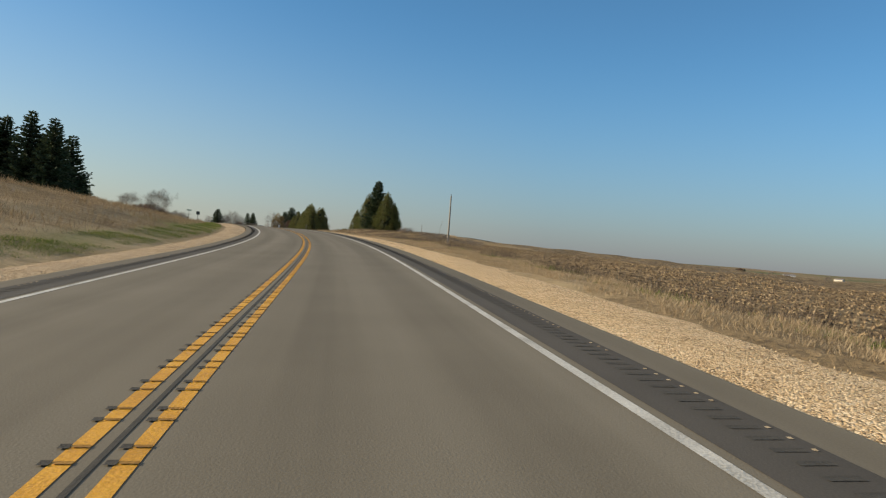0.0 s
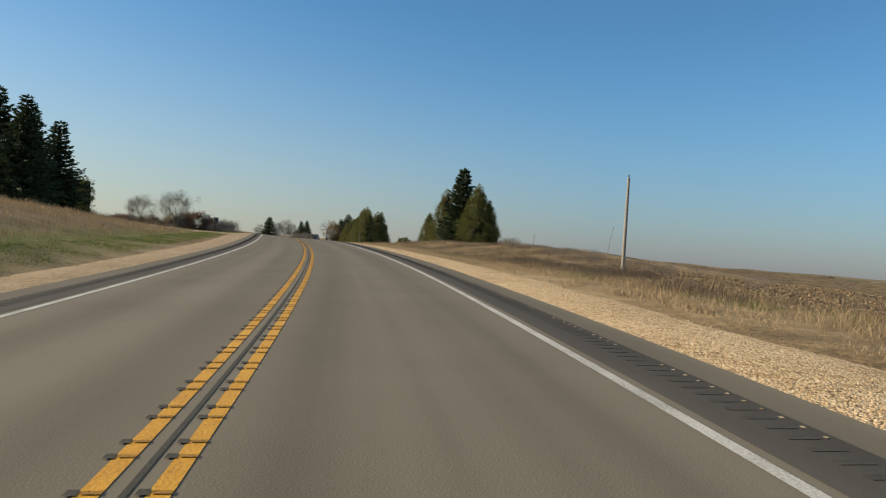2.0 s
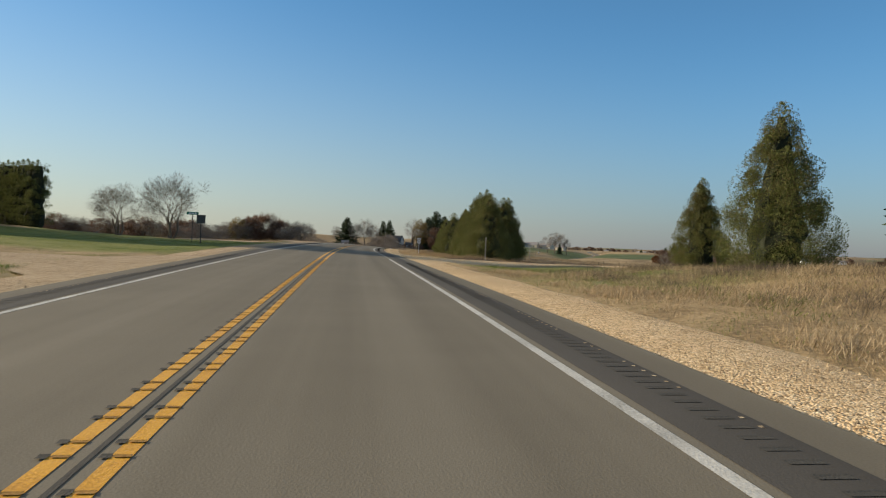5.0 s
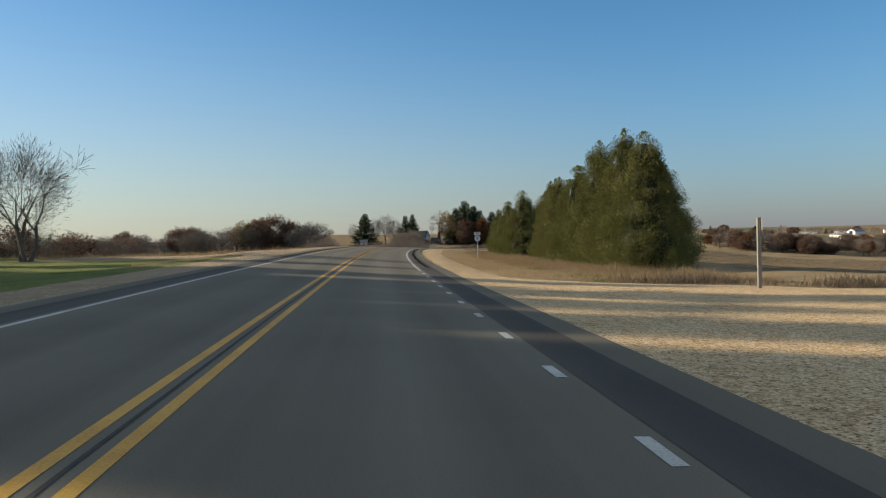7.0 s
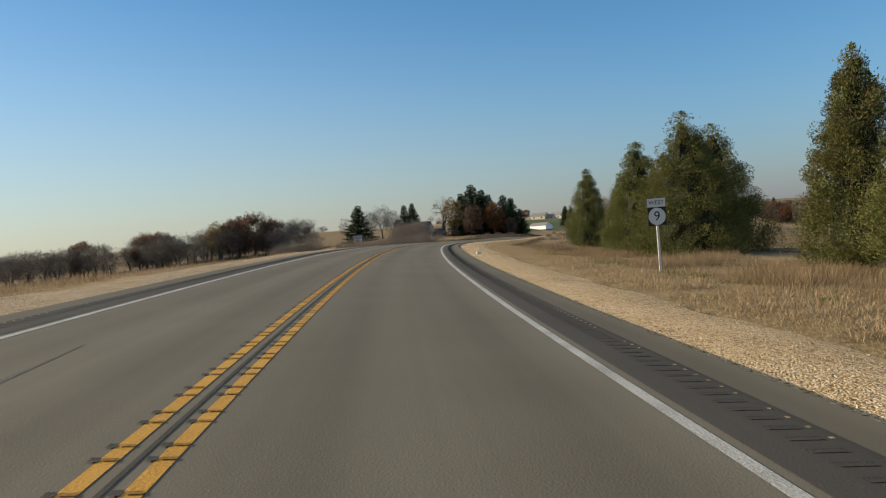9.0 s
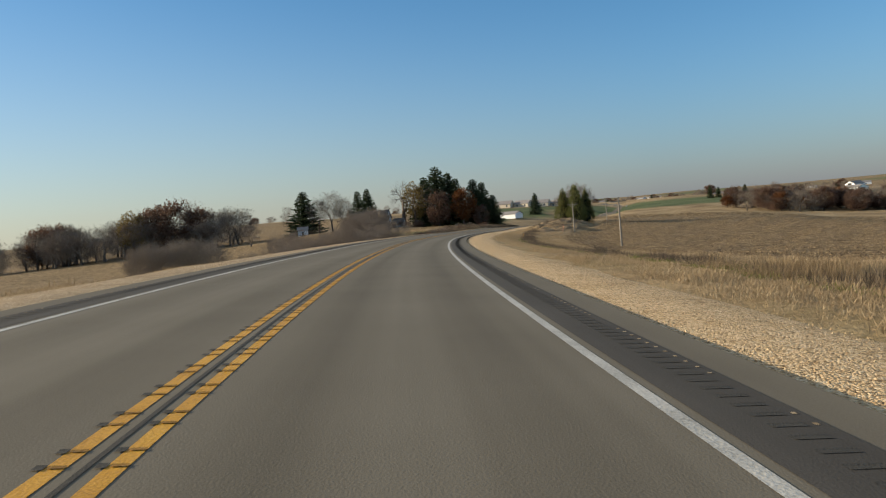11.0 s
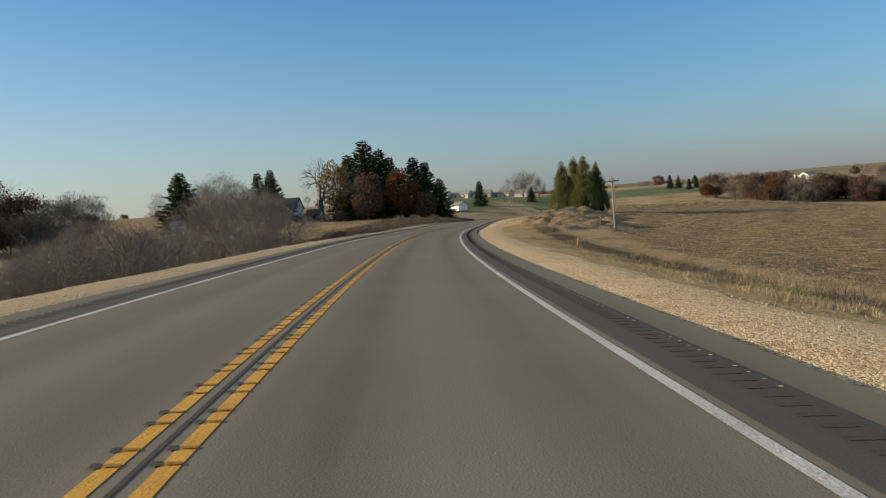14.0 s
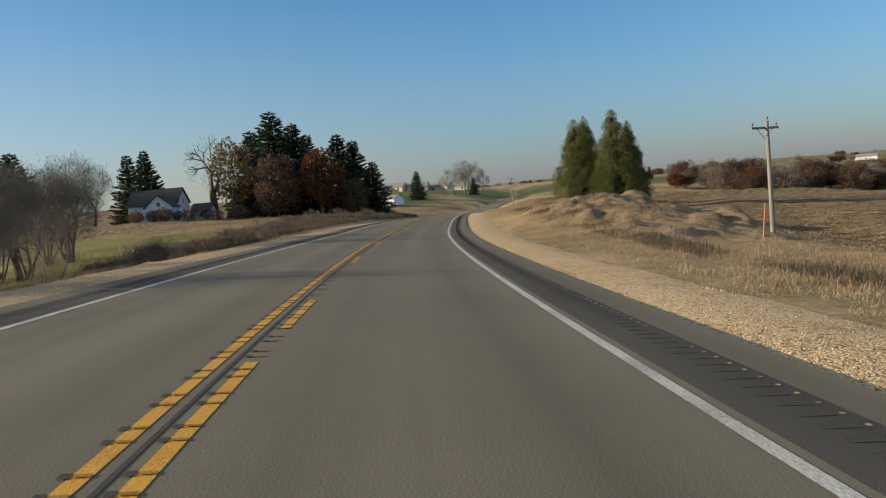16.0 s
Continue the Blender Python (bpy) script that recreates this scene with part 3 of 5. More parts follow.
def make_land():
    gx, gy = axis(-2600, -70, 120, 2800, 2.0), axis(-900, -185, 440, 4200, 2.0)
    X, Y = np.meshgrid(gx, gy)
    Z = land_form(X, Y)
    GRID.extend([gx, gy, Z])
    nx, ny = len(gx), len(gy)
    i = np.arange(nx * ny).reshape(ny, nx)
    f = np.stack([i[:-1, :-1], i[:-1, 1:], i[1:, 1:], i[1:, :-1]], -1).reshape(-1, 4)
    me = bpy.data.meshes.new("ground")
    me.from_pydata(np.stack([X, Y, Z], -1).reshape(-1, 3).tolist(), [], f.tolist())
    s, d = road_place(X, Y)
    x, y = X.ravel(), Y.ravel()
    wob = 1.2 * lumps(x, y, 9, 2.0)
    field = np.clip((d - np.interp(s, [0, 80, 112, 126, 134], [11, 12, 14, 19, 24]) - 0.4 * wob) / 1.2, 0, 1) * np.clip((134 - s) / 4, 0, 1) + np.clip((d - np.interp(s, [200, 234], [40, 26]) - wob) / 3, 0, 1) * inside(s, d, 132, 330, -1e4, 1e4, 6)
    field += np.clip((d - np.interp(s, FIELD_S, FIELD_D) - 0.4 * wob) / 1.2, 0, 1) * inside(s, d, 262, 640, 0, 190, 8)
    field += inside(s, -d, 275, 760, 34, 460, 10) * 0.85
    far_cover = np.clip((np.abs(d) - 260) / 60, 0, 1)
    patch = lumps(x, y, 95, 5.0)
    field = np.clip(field + far_cover * np.where(patch > 0.2, 1.0, 0.6), 0, 1)
    lawn = inside(s, -d, 186, 252, 6.4, 44, 1.4) + inside(s, -d, 252, 285, 22, 44, 2.5) + inside(s, -d, 90, 182, 8.2, 14, 2) * 0.9 + inside(s, -d, 448, 514, 20, 42, 3) * 0.8 + inside(s, -d, 350, 402, 10, 24, 3) * 0.7 + inside(s, d, 170, 199, 8.0, 45, 2) * 0.9
    lawn += inside(s, -d, 0, 95, 8.4, 11.0, 1.2) * 0.6 + inside(s, d, 8.4 + 160, 470, 8.0, 9.6, 0.8) * 0.25
    crop = inside(s, -d, 610, 900, 34, 220, 8) * (x > 70) + far_cover * (patch < -0.55) * (x > 40) + inside(x, y, 66, 150, 168, 196, 10) * np.clip(1.2 - ((x - 105) / 40) ** 2 - ((y - 182) / 14) ** 2, 0, 1)
    crop += inside(x, y, 150, 420, 560, 700, 10) + inside(x, y, 66, 136, 556, 700, 8)
    use = np.zeros((len(x), 4), np.float32)
    use[:, 0], use[:, 1], use[:, 2], use[:, 3] = np.clip(field, 0, 1), np.clip(lawn, 0, 1), np.clip(crop, 0, 1), 1
    at = me.color_attributes.new("land_use", "FLOAT_COLOR", "POINT")
    at.data.foreach_set("color", use.ravel())
    me.materials.append(LAND)
    me.polygons.foreach_set("use_smooth", [True] * len(me.polygons))
    return tagged(new("ground", me), "rolling farmland with dry grass, tilled corn field and lawn", "ground", kind="structure")


ground = make_land()


# ---------------------------------------------------------------- road, shoulders, lines
def strip(name, s, ds, ups, mat, label, category="road", kind="structure", parent=None, wob=0.0, seed=0):
    """A sheet along the road through the given offsets across and heights."""
    s = np.asarray(s, float)
    D = np.broadcast_to(np.array(ds, float)[None], (len(s), len(ds))).copy()
    if wob:
        D[:, -1] += wob * np.sin(s * 0.83 + seed) + wob * 0.7 * np.sin(s * 2.1 + 2 * seed)
    P = on_road(s[:, None], D, np.array(ups, float)[None])
    i = np.arange(len(s) * len(ds)).reshape(len(s), len(ds))
    f = np.stack([i[:-1, :-1], i[:-1, 1:], i[1:, 1:], i[1:, :-1]], -1).reshape(-1, 4)
    if ds[0] > ds[-1]:
        f = f[:, ::-1]
    me = bpy.data.meshes.new(name)
    me.from_pydata(P.reshape(-1, 3).tolist(), [], f.tolist())
    uv = np.stack([D, np.broadcast_to(s[:, None], D.shape)], -1).reshape(-1, 2)
    me.uv_layers.new(name="UVMap").data.foreach_set("uv", uv[f.ravel()].ravel())
    me.materials.append(mat)
    me.polygons.foreach_set("use_smooth", [True] * len(me.polygons))
    ob = new(name, me)
    if parent:
        ob.parent = parent
        return ob
    return tagged(ob, label, category, kind=kind)


NEAR = np.arange(-150, 1150, 2.0)
HALF = 3.6
road = strip("road", NEAR, [-4.97, -3.72, -1.8, 0, 1.8, 3.72, 4.97], [0.0, 0.0, 0.012, 0.02, 0.012, 0.0, 0.0], ASPHALT, "worn grey two-lane asphalt highway with slight crown")
for side in (1, -1):
    strip("road_shoulder", NEAR, [side * 3.76, side * 4.46], [0.004, 0.004], SHOULDER, "dark newer asphalt strip of the paved shoulder", parent=road)
    strip("road_edge", NEAR, [side * 4.97, side * 5.05], [0.0, -0.09], TAR, "", parent=road)
    strip("gravel_shoulder", NEAR, [side * 5.02, side * 5.6, side * 7.0, side * 8.3], [-0.055, -0.05, -0.11, -0.36], GRAVEL if side > 0 else BACKLIT_GRAVEL,
          "tan crushed-limestone gravel shoulder beside the asphalt" if side > 0 else "gravel shoulder coloured browner and darker for its backlit look", "shoulder", wob=0.25, seed=side)


def crown(d):
    """Height of the asphalt's surface across the road."""
    return float(np.interp(abs(d), [0, 1.8, 3.72], [0.02, 0.012, 0.0]))


def line(name, s0, s1, d, mat, width=0.11):
    return strip(name, np.linspace(s0, s1, max(2, int((s1 - s0) / 2))), [d - width / 2, d + width / 2], [crown(d - width / 2) + 0.004, crown(d + width / 2) + 0.004], mat, "", parent=road)


line("edge_line", -150, 1100, -HALF, WHITE_LINE, 0.12)
line("edge_line", -150, 192, HALF, WHITE_LINE, 0.12)
line("edge_line", 231, 1100, HALF, WHITE_LINE, 0.12)
for q in np.arange(195, 230, 3.0):
    line("edge_line_dash", q, q + 0.7, HALF, WHITE_LINE, 0.12)
line("centre_line", -150, 1100, -0.17, YELLOW, 0.12)
line("centre_line", -150, 428.5, 0.17, YELLOW, 0.12)
for q in np.arange(430.6, 1000, 12.19):
    line("centre_line_dash", q, q + 3.05, 0.17, YELLOW, 0.12)


def dishes(name, places, width, length, up, label, mat=None):
    """Milled slots: shallow rounded grooves across the strip."""
    mb = Mesh()
    out = []
    for s, d in places:
        u = np.array([-1, -0.5, 0.5, 1]) * length / 2
        for a, b, ha, hb in ((0, 1, 0.004, 0.001), (1, 2, 0.001, 0.001), (2, 3, 0.001, 0.004)):
            out.append(on_road(np.array([s + u[a], s + u[a], s + u[b], s + u[b]]), np.array([d - width / 2, d + width / 2, d + width / 2, d - width / 2]), up + np.array([ha, ha, hb, hb])))
    mb.quads(np.array(out))
    ob = mb.build(name, mat or GROOVE, road)
    return tagged(ob, label, kind="stuff")


shoulder_slots = [(s, side * 4.2) for side in (1, -1) for s in np.arange(-20, 520, 0.28) if not (186 < s < 236)]
dishes("rumble_strip", shoulder_slots, 0.24, 0.09, 0.0045, "dark milled rumble strip grooves in the shoulder", SLOT)
# light caught in the groove ends, laid on as small pale patches
dishes("rumble_strip", [(s, d + 0.19 * (1 if d > 0 else -1)) for s, d in shoulder_slots if math.sin(s * 3.1) + math.sin(s * 1.27) > -0.4], 0.035, 0.05, 0.0045, "pale painted glints at the ends of the rumble strip grooves", STONE)
pairs = [s + o for s in np.arange(-20, 520, 0.914) for o in (0, 0.305) if not (184 < s < 240)]
dishes("rumble_strip", [(s, d - 0.085) for d in (-0.17, 0.17) for s in pairs], 0.065, 0.09, 0.026, "dark milled rumble strip grooves beside the yellow lines")
dishes("rumble_strip", [(s, d + 0.01) for d in (-0.17, 0.17) for s in pairs], 0.1, 0.05, 0.026, "milled grooves worn into the yellow paint", OCHRE)
# tar-sealed joint between the two lanes
strip("centre_joint", np.arange(-150, 520, 2.0), [-0.02, 0.02], [0.0245, 0.0245], GROOVE, "", parent=road)

# the gravel side road to the right and the drive to the left of the junction
def side_road():
    """The gravel side road: wide flare at the asphalt, crown in the middle, edges sunk into the grass."""
    mb = Mesh()
    n = 34
    along = 4.9 + 165 * np.linspace(0, 1, n) ** 2.2
    base = on_road(213.5, 0)
    t = np.array([np.interp(213.5, RS, RN[:, 0]), np.interp(213.5, RS, RN[:, 1])])
    ahead = np.array([-t[1], t[0]])
    rows = []
    for d in along:
        flare = max(0.0, 1 - (d - 4.9) / 26) ** 2 * 12.5
        rows.append([base[:2] + d * t + ahead * ((5.5 + flare) * o + 0.25 * math.sin(d * 0.9 + 3 * o) * abs(o) - d * 0.06) for o in (-1.05, -0.93, -0.6, 0, 0.6, 0.93, 1.05)])
    rows = np.array(rows)
    z = land_z(rows[..., 0], rows[..., 1]) + np.array([-0.14, 0.06, 0.14, 0.18, 0.14, 0.06, -0.14])
    s, d = road_place(rows[..., 0], rows[..., 1])
    edge = on_road(s, d)[:, 2].reshape(z.shape) + np.array([-0.2, -0.008, 0, 0, 0, -0.008, -0.2]) - 0.012
    blend = np.clip((along - 6.5) / 7, 0, 1)[:, None]
    z = z * blend + edge * (1 - blend)
    P = np.concatenate([rows, z[..., None]], -1)
    i = np.arange(n * 7).reshape(n, 7)
    mb.add(P.reshape(-1, 3), np.stack([i[:-1, :-1], i[1:, :-1], i[1:, 1:], i[:-1, 1:]], -1).reshape(-1, 4))
    return tagged(mb.build("gravel_side_road", GRAVEL, None, True), "tan gravel side road joining the highway", "road", kind="structure")


side_road()


def drive_left(s0, reach, half, flare_w, skew, label):
    """A gravel drive off the left side, flared where it meets the asphalt."""
    mb = Mesh()
    n = 14
    along = 4.9 + (reach - 4.9) * np.linspace(0, 1, n) ** 1.4
    t = np.array([np.interp(s0, RS, RN[:, 0]), np.interp(s0, RS, RN[:, 1])])
    ahead = np.array([-t[1], t[0]])
    base = on_road(s0, 0)
    rows = []
    for d in along:
        flare = max(0.0, 1 - (d - 4.9) / 9) ** 2 * flare_w
        rows.append([base[:2] - d * t + ahead * ((half + flare) * o + (d - 4.9) * skew) for o in (-1, -0.4, 0.4, 1)])
    rows = np.array(rows)
    z = land_z(rows[..., 0], rows[..., 1]) + np.array([-0.03, 0.13, 0.13, -0.03])
    s, d = road_place(rows[..., 0], rows[..., 1])
    edge = on_road(s, d, -0.03)[:, 2].reshape(z.shape)
    blend = np.clip((along - 5.2) / 5, 0, 1)[:, None]
    z = z * blend + edge * (1 - blend)
    P = np.concatenate([rows, z[..., None]], -1)
    i = np.arange(n * 4).reshape(n, 4)
    mb.add(P.reshape(-1, 3), np.stack([i[:-1, :-1], i[:-1, 1:], i[1:, 1:], i[1:, :-1]], -1).reshape(-1, 4))
    return tagged(mb.build("gravel_drive", BACKLIT_GRAVEL, None, True), label, "road", kind="structure")


drive_left(176, 46, 2.6, 9, 0.2, "gravel farm drive climbing the grass bank")
drive_left(256, 24, 2.8, 13, 0.25, "tan gravel apron beside the lawn")


def skid(points, width=0.2):
    """A curved tyre mark on the asphalt."""
    s, d = road_place([p[0] for p in points], [p[1] for p in points])
    u = np.linspace(0, 1, 24)
    t = np.linspace(0, 1, len(s))
    cs, cd = np.polyfit(t, s, 2), np.polyfit(t, d, 2)
    S, D = np.polyval(cs, u), np.polyval(cd, u)
    w = width * 0.5 * np.sin(np.clip(u, 0.01, 0.99) * math.pi) ** 0.6
    up = np.interp(np.abs(D), [0, 1.8, 3.72], [0.02, 0.012, 0.0]) + 0.003
    P = np.stack([on_road(S, D - w, up), on_road(S, D + w, up)], 1)
    mb = Mesh()
    mb.quads(np.stack([P[:-1, 0], P[:-1, 1], P[1:, 1], P[1:, 0]], 1))
    return mb.build("tyre_mark", SKID, road)


skid([(-1.2, 54.0), (-1.2, 58.8), (-1.6, 61.2), (-2.3, 67.2), (-2.5, 77.3)], 0.2)
skid([(-2.6, 50.0), (-3.3, 55.1), (-3.9, 58.6), (-4.2, 62.2), (-5.0, 70.3)], 0.1)
for q in (65.8, 67.1, 68.6, 70.0, 71.5):
    skid([(-2.2, q - 0.35), (-2.2, q), (-2.2, q + 0.35)], 0.3)


# ---------------------------------------------------------------- plants
def rng(seed):
    return np.random.default_rng(seed)


def sprays(r, at, way, long, wide, n_pts=4):
    """Pointed leaf shapes at points, laid along ways with a random roll."""
    n = len(at)
    way = way / (np.linalg.norm(way, axis=1)[:, None] + 1e-9)
    side = np.cross(way, r.normal(size=(n, 3)))
    side /= np.linalg.norm(side, axis=1)[:, None] + 1e-9
    L, W = np.asarray(long).reshape(-1, 1), np.asarray(wide).reshape(-1, 1)
    return np.stack([at, at + way * L * 0.5 + side * W, at + way * L, at + way * L * 0.5 - side * W], 1)


def spruce(seed, h, rad, bare=0.1, whorls=26, fine=1.0):
    """A spruce: straight tapered trunk, whorls of drooping limbs with needle sprays."""
    r = rng(seed)
    trunk, limbs, crown = Mesh(), Mesh(), Mesh()
    for k in range(6):
        a, b = k / 6, (k + 1) / 6
        trunk.tube((0, 0, h * a * 0.98 - 0.15), (0, 0, h * b * 0.98), h * 0.018 * (1 - a) + 0.015, h * 0.018 * (1 - b) + 0.015, 7)
    at, way, lo = [], [], []
    for k in range(whorls):
        t = bare + (1 - bare) * (k + r.uniform(-0.3, 0.3)) / whorls
        z = h * t
        n = 6 + int(4 * (1 - t))
        for j in range(n):
            an = 2 * math.pi * (j + r.uniform(-0.4, 0.4)) / n + k * 1.3
            L = rad * (1.02 - t) ** 0.82 * r.uniform(0.55, 1.2) + 0.12
            up = 0.25 - 0.75 * (1 - t) + r.uniform(-0.1, 0.1)
            out = np.array([math.cos(an), math.sin(an), up * 0.55])
            tip = np.array([0, 0, z]) + out * L + np.array([0, 0, 0.1 * L])
            limbs.tube((0, 0, z), tip, 0.012 + 0.012 * L, 0.006, 3)
            m = max(10, int(L * 24 * fine))
            u = r.uniform(0.15, 1.0, m)
            p = np.array([0, 0, z]) + u[:, None] * (tip - np.array([0, 0, z]))
            sd = np.array([-math.sin(an), math.cos(an), 0])
            p = p + sd * (np.clip(r.normal(size=(m, 1)), -1.8, 1.8) * 0.2 * L * (1.05 - u[:, None])) + r.normal(size=(m, 3)) * 0.04 + np.array([0, 0, 0.14]) * L * u[:, None] ** 3
            at.append(p)
            way.append(out * 1.0 + sd * r.normal(size=(m, 1)) * 0.55 + r.normal(size=(m, 3)) * 0.22 + np.array([0, 0, 0.08]))
            lo.append(r.uniform(0.28, 0.6, m) * (0.55 + 0.05 * h))
    at, way, lo = np.vstack(at), np.vstack(way), np.concatenate(lo)
    crown.quads(sprays(r, at, way, lo, lo * 0.17))
    # core cone, its dark colour standing for shade between the limbs
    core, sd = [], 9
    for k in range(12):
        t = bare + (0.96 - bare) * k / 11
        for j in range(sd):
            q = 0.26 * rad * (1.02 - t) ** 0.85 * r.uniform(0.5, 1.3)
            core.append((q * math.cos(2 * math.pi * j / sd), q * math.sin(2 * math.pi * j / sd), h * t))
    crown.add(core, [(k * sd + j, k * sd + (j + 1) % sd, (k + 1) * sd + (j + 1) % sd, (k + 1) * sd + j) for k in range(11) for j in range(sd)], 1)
    top = np.zeros((14, 3))
    top[:, 2] = h * (0.97 + 0.03 * r.uniform(size=14))
    crown.quads(sprays(r, top, np.array([0, 0, 1.0]) + r.normal(size=(14, 3)) * 0.4, np.full(14, 0.4), np.full(14, 0.09)))
    return trunk, limbs, crown


def cedar(seed, h, rad, tips=0.12, lean=0.0, count=150, per=70, power=0.72):
    """An evergreen cedar: dense teardrop crown in lumps from the ground up, with a ragged top."""
    r = rng(seed)
    trunk, crown = Mesh(), Mesh()
    trunk.tube((0, 0, -0.2), (0, 0, h * 0.9), 0.16, 0.03, 7)

    def width(t):
        return rad * (np.minimum(1, (t + 0.06) / 0.2) ** 0.5) * np.maximum(0.015, 1 - np.maximum(0, t - 0.1) / 0.9) ** power

    # inner mass, coloured dark for the shade inside the crown
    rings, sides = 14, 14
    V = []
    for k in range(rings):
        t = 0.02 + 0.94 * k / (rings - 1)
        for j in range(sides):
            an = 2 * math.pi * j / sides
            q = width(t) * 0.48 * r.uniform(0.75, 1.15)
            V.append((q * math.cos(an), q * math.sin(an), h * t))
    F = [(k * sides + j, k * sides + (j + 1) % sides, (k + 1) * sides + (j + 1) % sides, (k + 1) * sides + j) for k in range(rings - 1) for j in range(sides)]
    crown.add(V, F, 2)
    t = r.uniform(0.01, 1, count * 3)
    t = t[r.uniform(size=len(t)) < width(t) / rad + 0.15][:count]
    an = r.uniform(0, 2 * math.pi, len(t))
    q = width(t) * r.uniform(0.6, 1.0, len(t))
    c = np.stack([q * np.cos(an), q * np.sin(an), h * t], 1)
    size = (0.16 * rad + 0.12) * r.uniform(0.6, 1.35, len(t)) * (1 - 0.35 * t)
    jit = r.normal(size=(len(c) * per, 3))
    jit *= np.minimum(1, 1.4 / np.linalg.norm(jit, axis=1))[:, None]
    at = np.repeat(c, per, 0) + jit * np.repeat(size, per)[:, None] * 0.66
    out = np.repeat(np.stack([np.cos(an), np.sin(an), np.full(len(an), 0.9)], 1), per, 0)
    lo = r.uniform(0.05, 0.105, len(at)) * (0.6 + 0.05 * h)
    way = out + r.normal(size=at.shape) * 0.55
    face = sprays(r, at, way, lo, lo * 0.21)
    brown = (r.uniform(size=len(at)) < tips * (0.4 + 1.5 * at[:, 2] / h))
    crown.quads(face[~brown], 0)
    if brown.any():
        crown.quads(face[brown], 1)
    # pointed leaders over the crown and upright plumes down its sides
    for k in range(26):
        ht = 1.0 if k == 0 else r.uniform(0.3, 0.93)
        an, q = r.uniform(0, 2 * math.pi), (0.0 if k == 0 else float(width(np.array(ht))) * r.uniform(0.45, 0.85))
        long = (0.075 if k == 0 else 0.07) * h * r.uniform(0.8, 1.25)
        m = 170
        u = r.uniform(size=m)
        wide = (1 - u) * 0.11 * rad + 0.03
        lt = np.stack([q * math.cos(an) + r.normal(size=m) * wide, q * math.sin(an) + r.normal(size=m) * wide, h * ht - long * 0.35 + long * u], 1)
        lo = r.uniform(0.08, 0.15, m) * (0.6 + 0.05 * h)
        crown.quads(sprays(r, lt, np.array([0, 0, 1.2]) + r.normal(size=(m, 3)) * 0.5, lo, lo * 0.21), 0)
    return trunk, crown


def bare_tree(seed, h, spread=1.0, depth=5, trunk_r=None, fork=0.3, stems=1, twig=1.0, hold=1.0):
    """A leafless tree: trunk, limbs and twigs by repeated forking. Returns trunk mesh, branch mesh and twig ends."""
    r = rng(seed)
    trunk, branch, ends = Mesh(), Mesh(), []
    tr = trunk_r or h * 0.022

    def grow(p, w, length, rad, level):
        if level == 0 or length < 0.1:
            ends.append((p, w))
            return
        q = p
        segs = 2 if level > 2 else 1
        for _ in range(segs):
            w = w + r.normal(size=3) * 0.14 + np.array([0, 0, 0.06])
            w /= np.linalg.norm(w)
            e = q + w * length / segs
            (trunk if level == depth else branch).tube(q, e, rad, rad * 0.8, 5 if level > 3 else 3)
            q, rad = e, rad * 0.8
        kids = r.integers(2, 4) if level > 2 else r.integers(3, 5)
        for i in range(kids):
            side = np.cross(w, r.normal(size=3))
            side /= np.linalg.norm(side) + 1e-9
            k = (0.35 + 0.5 * r.uniform()) * spread
            grow(q - w * length * (0.35 * r.uniform() if i else 0.0), w + side * k, length * r.uniform(0.6, 0.86), max(0.006 * twig, rad * hold * (0.55 + 0.2 * r.uniform())), level - 1)

    for i in range(stems):
        an = 2 * math.pi * i / max(1, stems) + r.uniform()
        w = np.array([math.cos(an) * 0.35 * (stems > 1), math.sin(an) * 0.35 * (stems > 1), 1.0])
        grow(np.array([0.12 * i, 0.0, -0.15]), w / np.linalg.norm(w), h * fork * r.uniform(0.85, 1.1), tr, depth)
    return trunk, branch, np.array([e[0] for e in ends]), np.array([e[1] for e in ends])


def ground_pose(x, y, turn=0.0, sink=0.0):
    return pose(x, y, float(land_z(np.array([x]), np.array([y]))[0]) - sink, 0, 0, turn)


def put_spruce(kit, x, y, h, turn=0, label="tall dark green spruce with drooping branches", group="", wide=1.0):
    ob = copy_thing(kit[0], ground_pose(x, y, turn))
    k = h / kit[1]
    ob.scale = (k * wide, k * wide, k)
    tagged(ob, label, "tree", group)
    return ob


def kit_spruce(seed, h, rad, bare=0.08, fine=1.0, whorls=26):
    t, l, c = spruce(seed, h, rad, bare, whorls, fine)
    ob = empty("spruce_tree", "dark green spruce", "tree", "", pose(0, 0, -60))
    part("trunk", t, BARK, ob)
    tagged(part("limbwork", l, BARK, ob), kind="stuff")
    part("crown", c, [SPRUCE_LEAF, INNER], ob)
    return ob, h


def kit_cedar(seed, h, rad, tips=0.12, count=300, per=270, power=0.75):
    t, c = cedar(seed, h, rad, tips, 0, count, per, power)
    ob = empty("cedar_tree", "dense green cedar", "tree", "", pose(0, 0, -60))
    part("trunk", t, BARK, ob)
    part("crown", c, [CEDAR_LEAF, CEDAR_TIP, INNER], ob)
    return ob, h


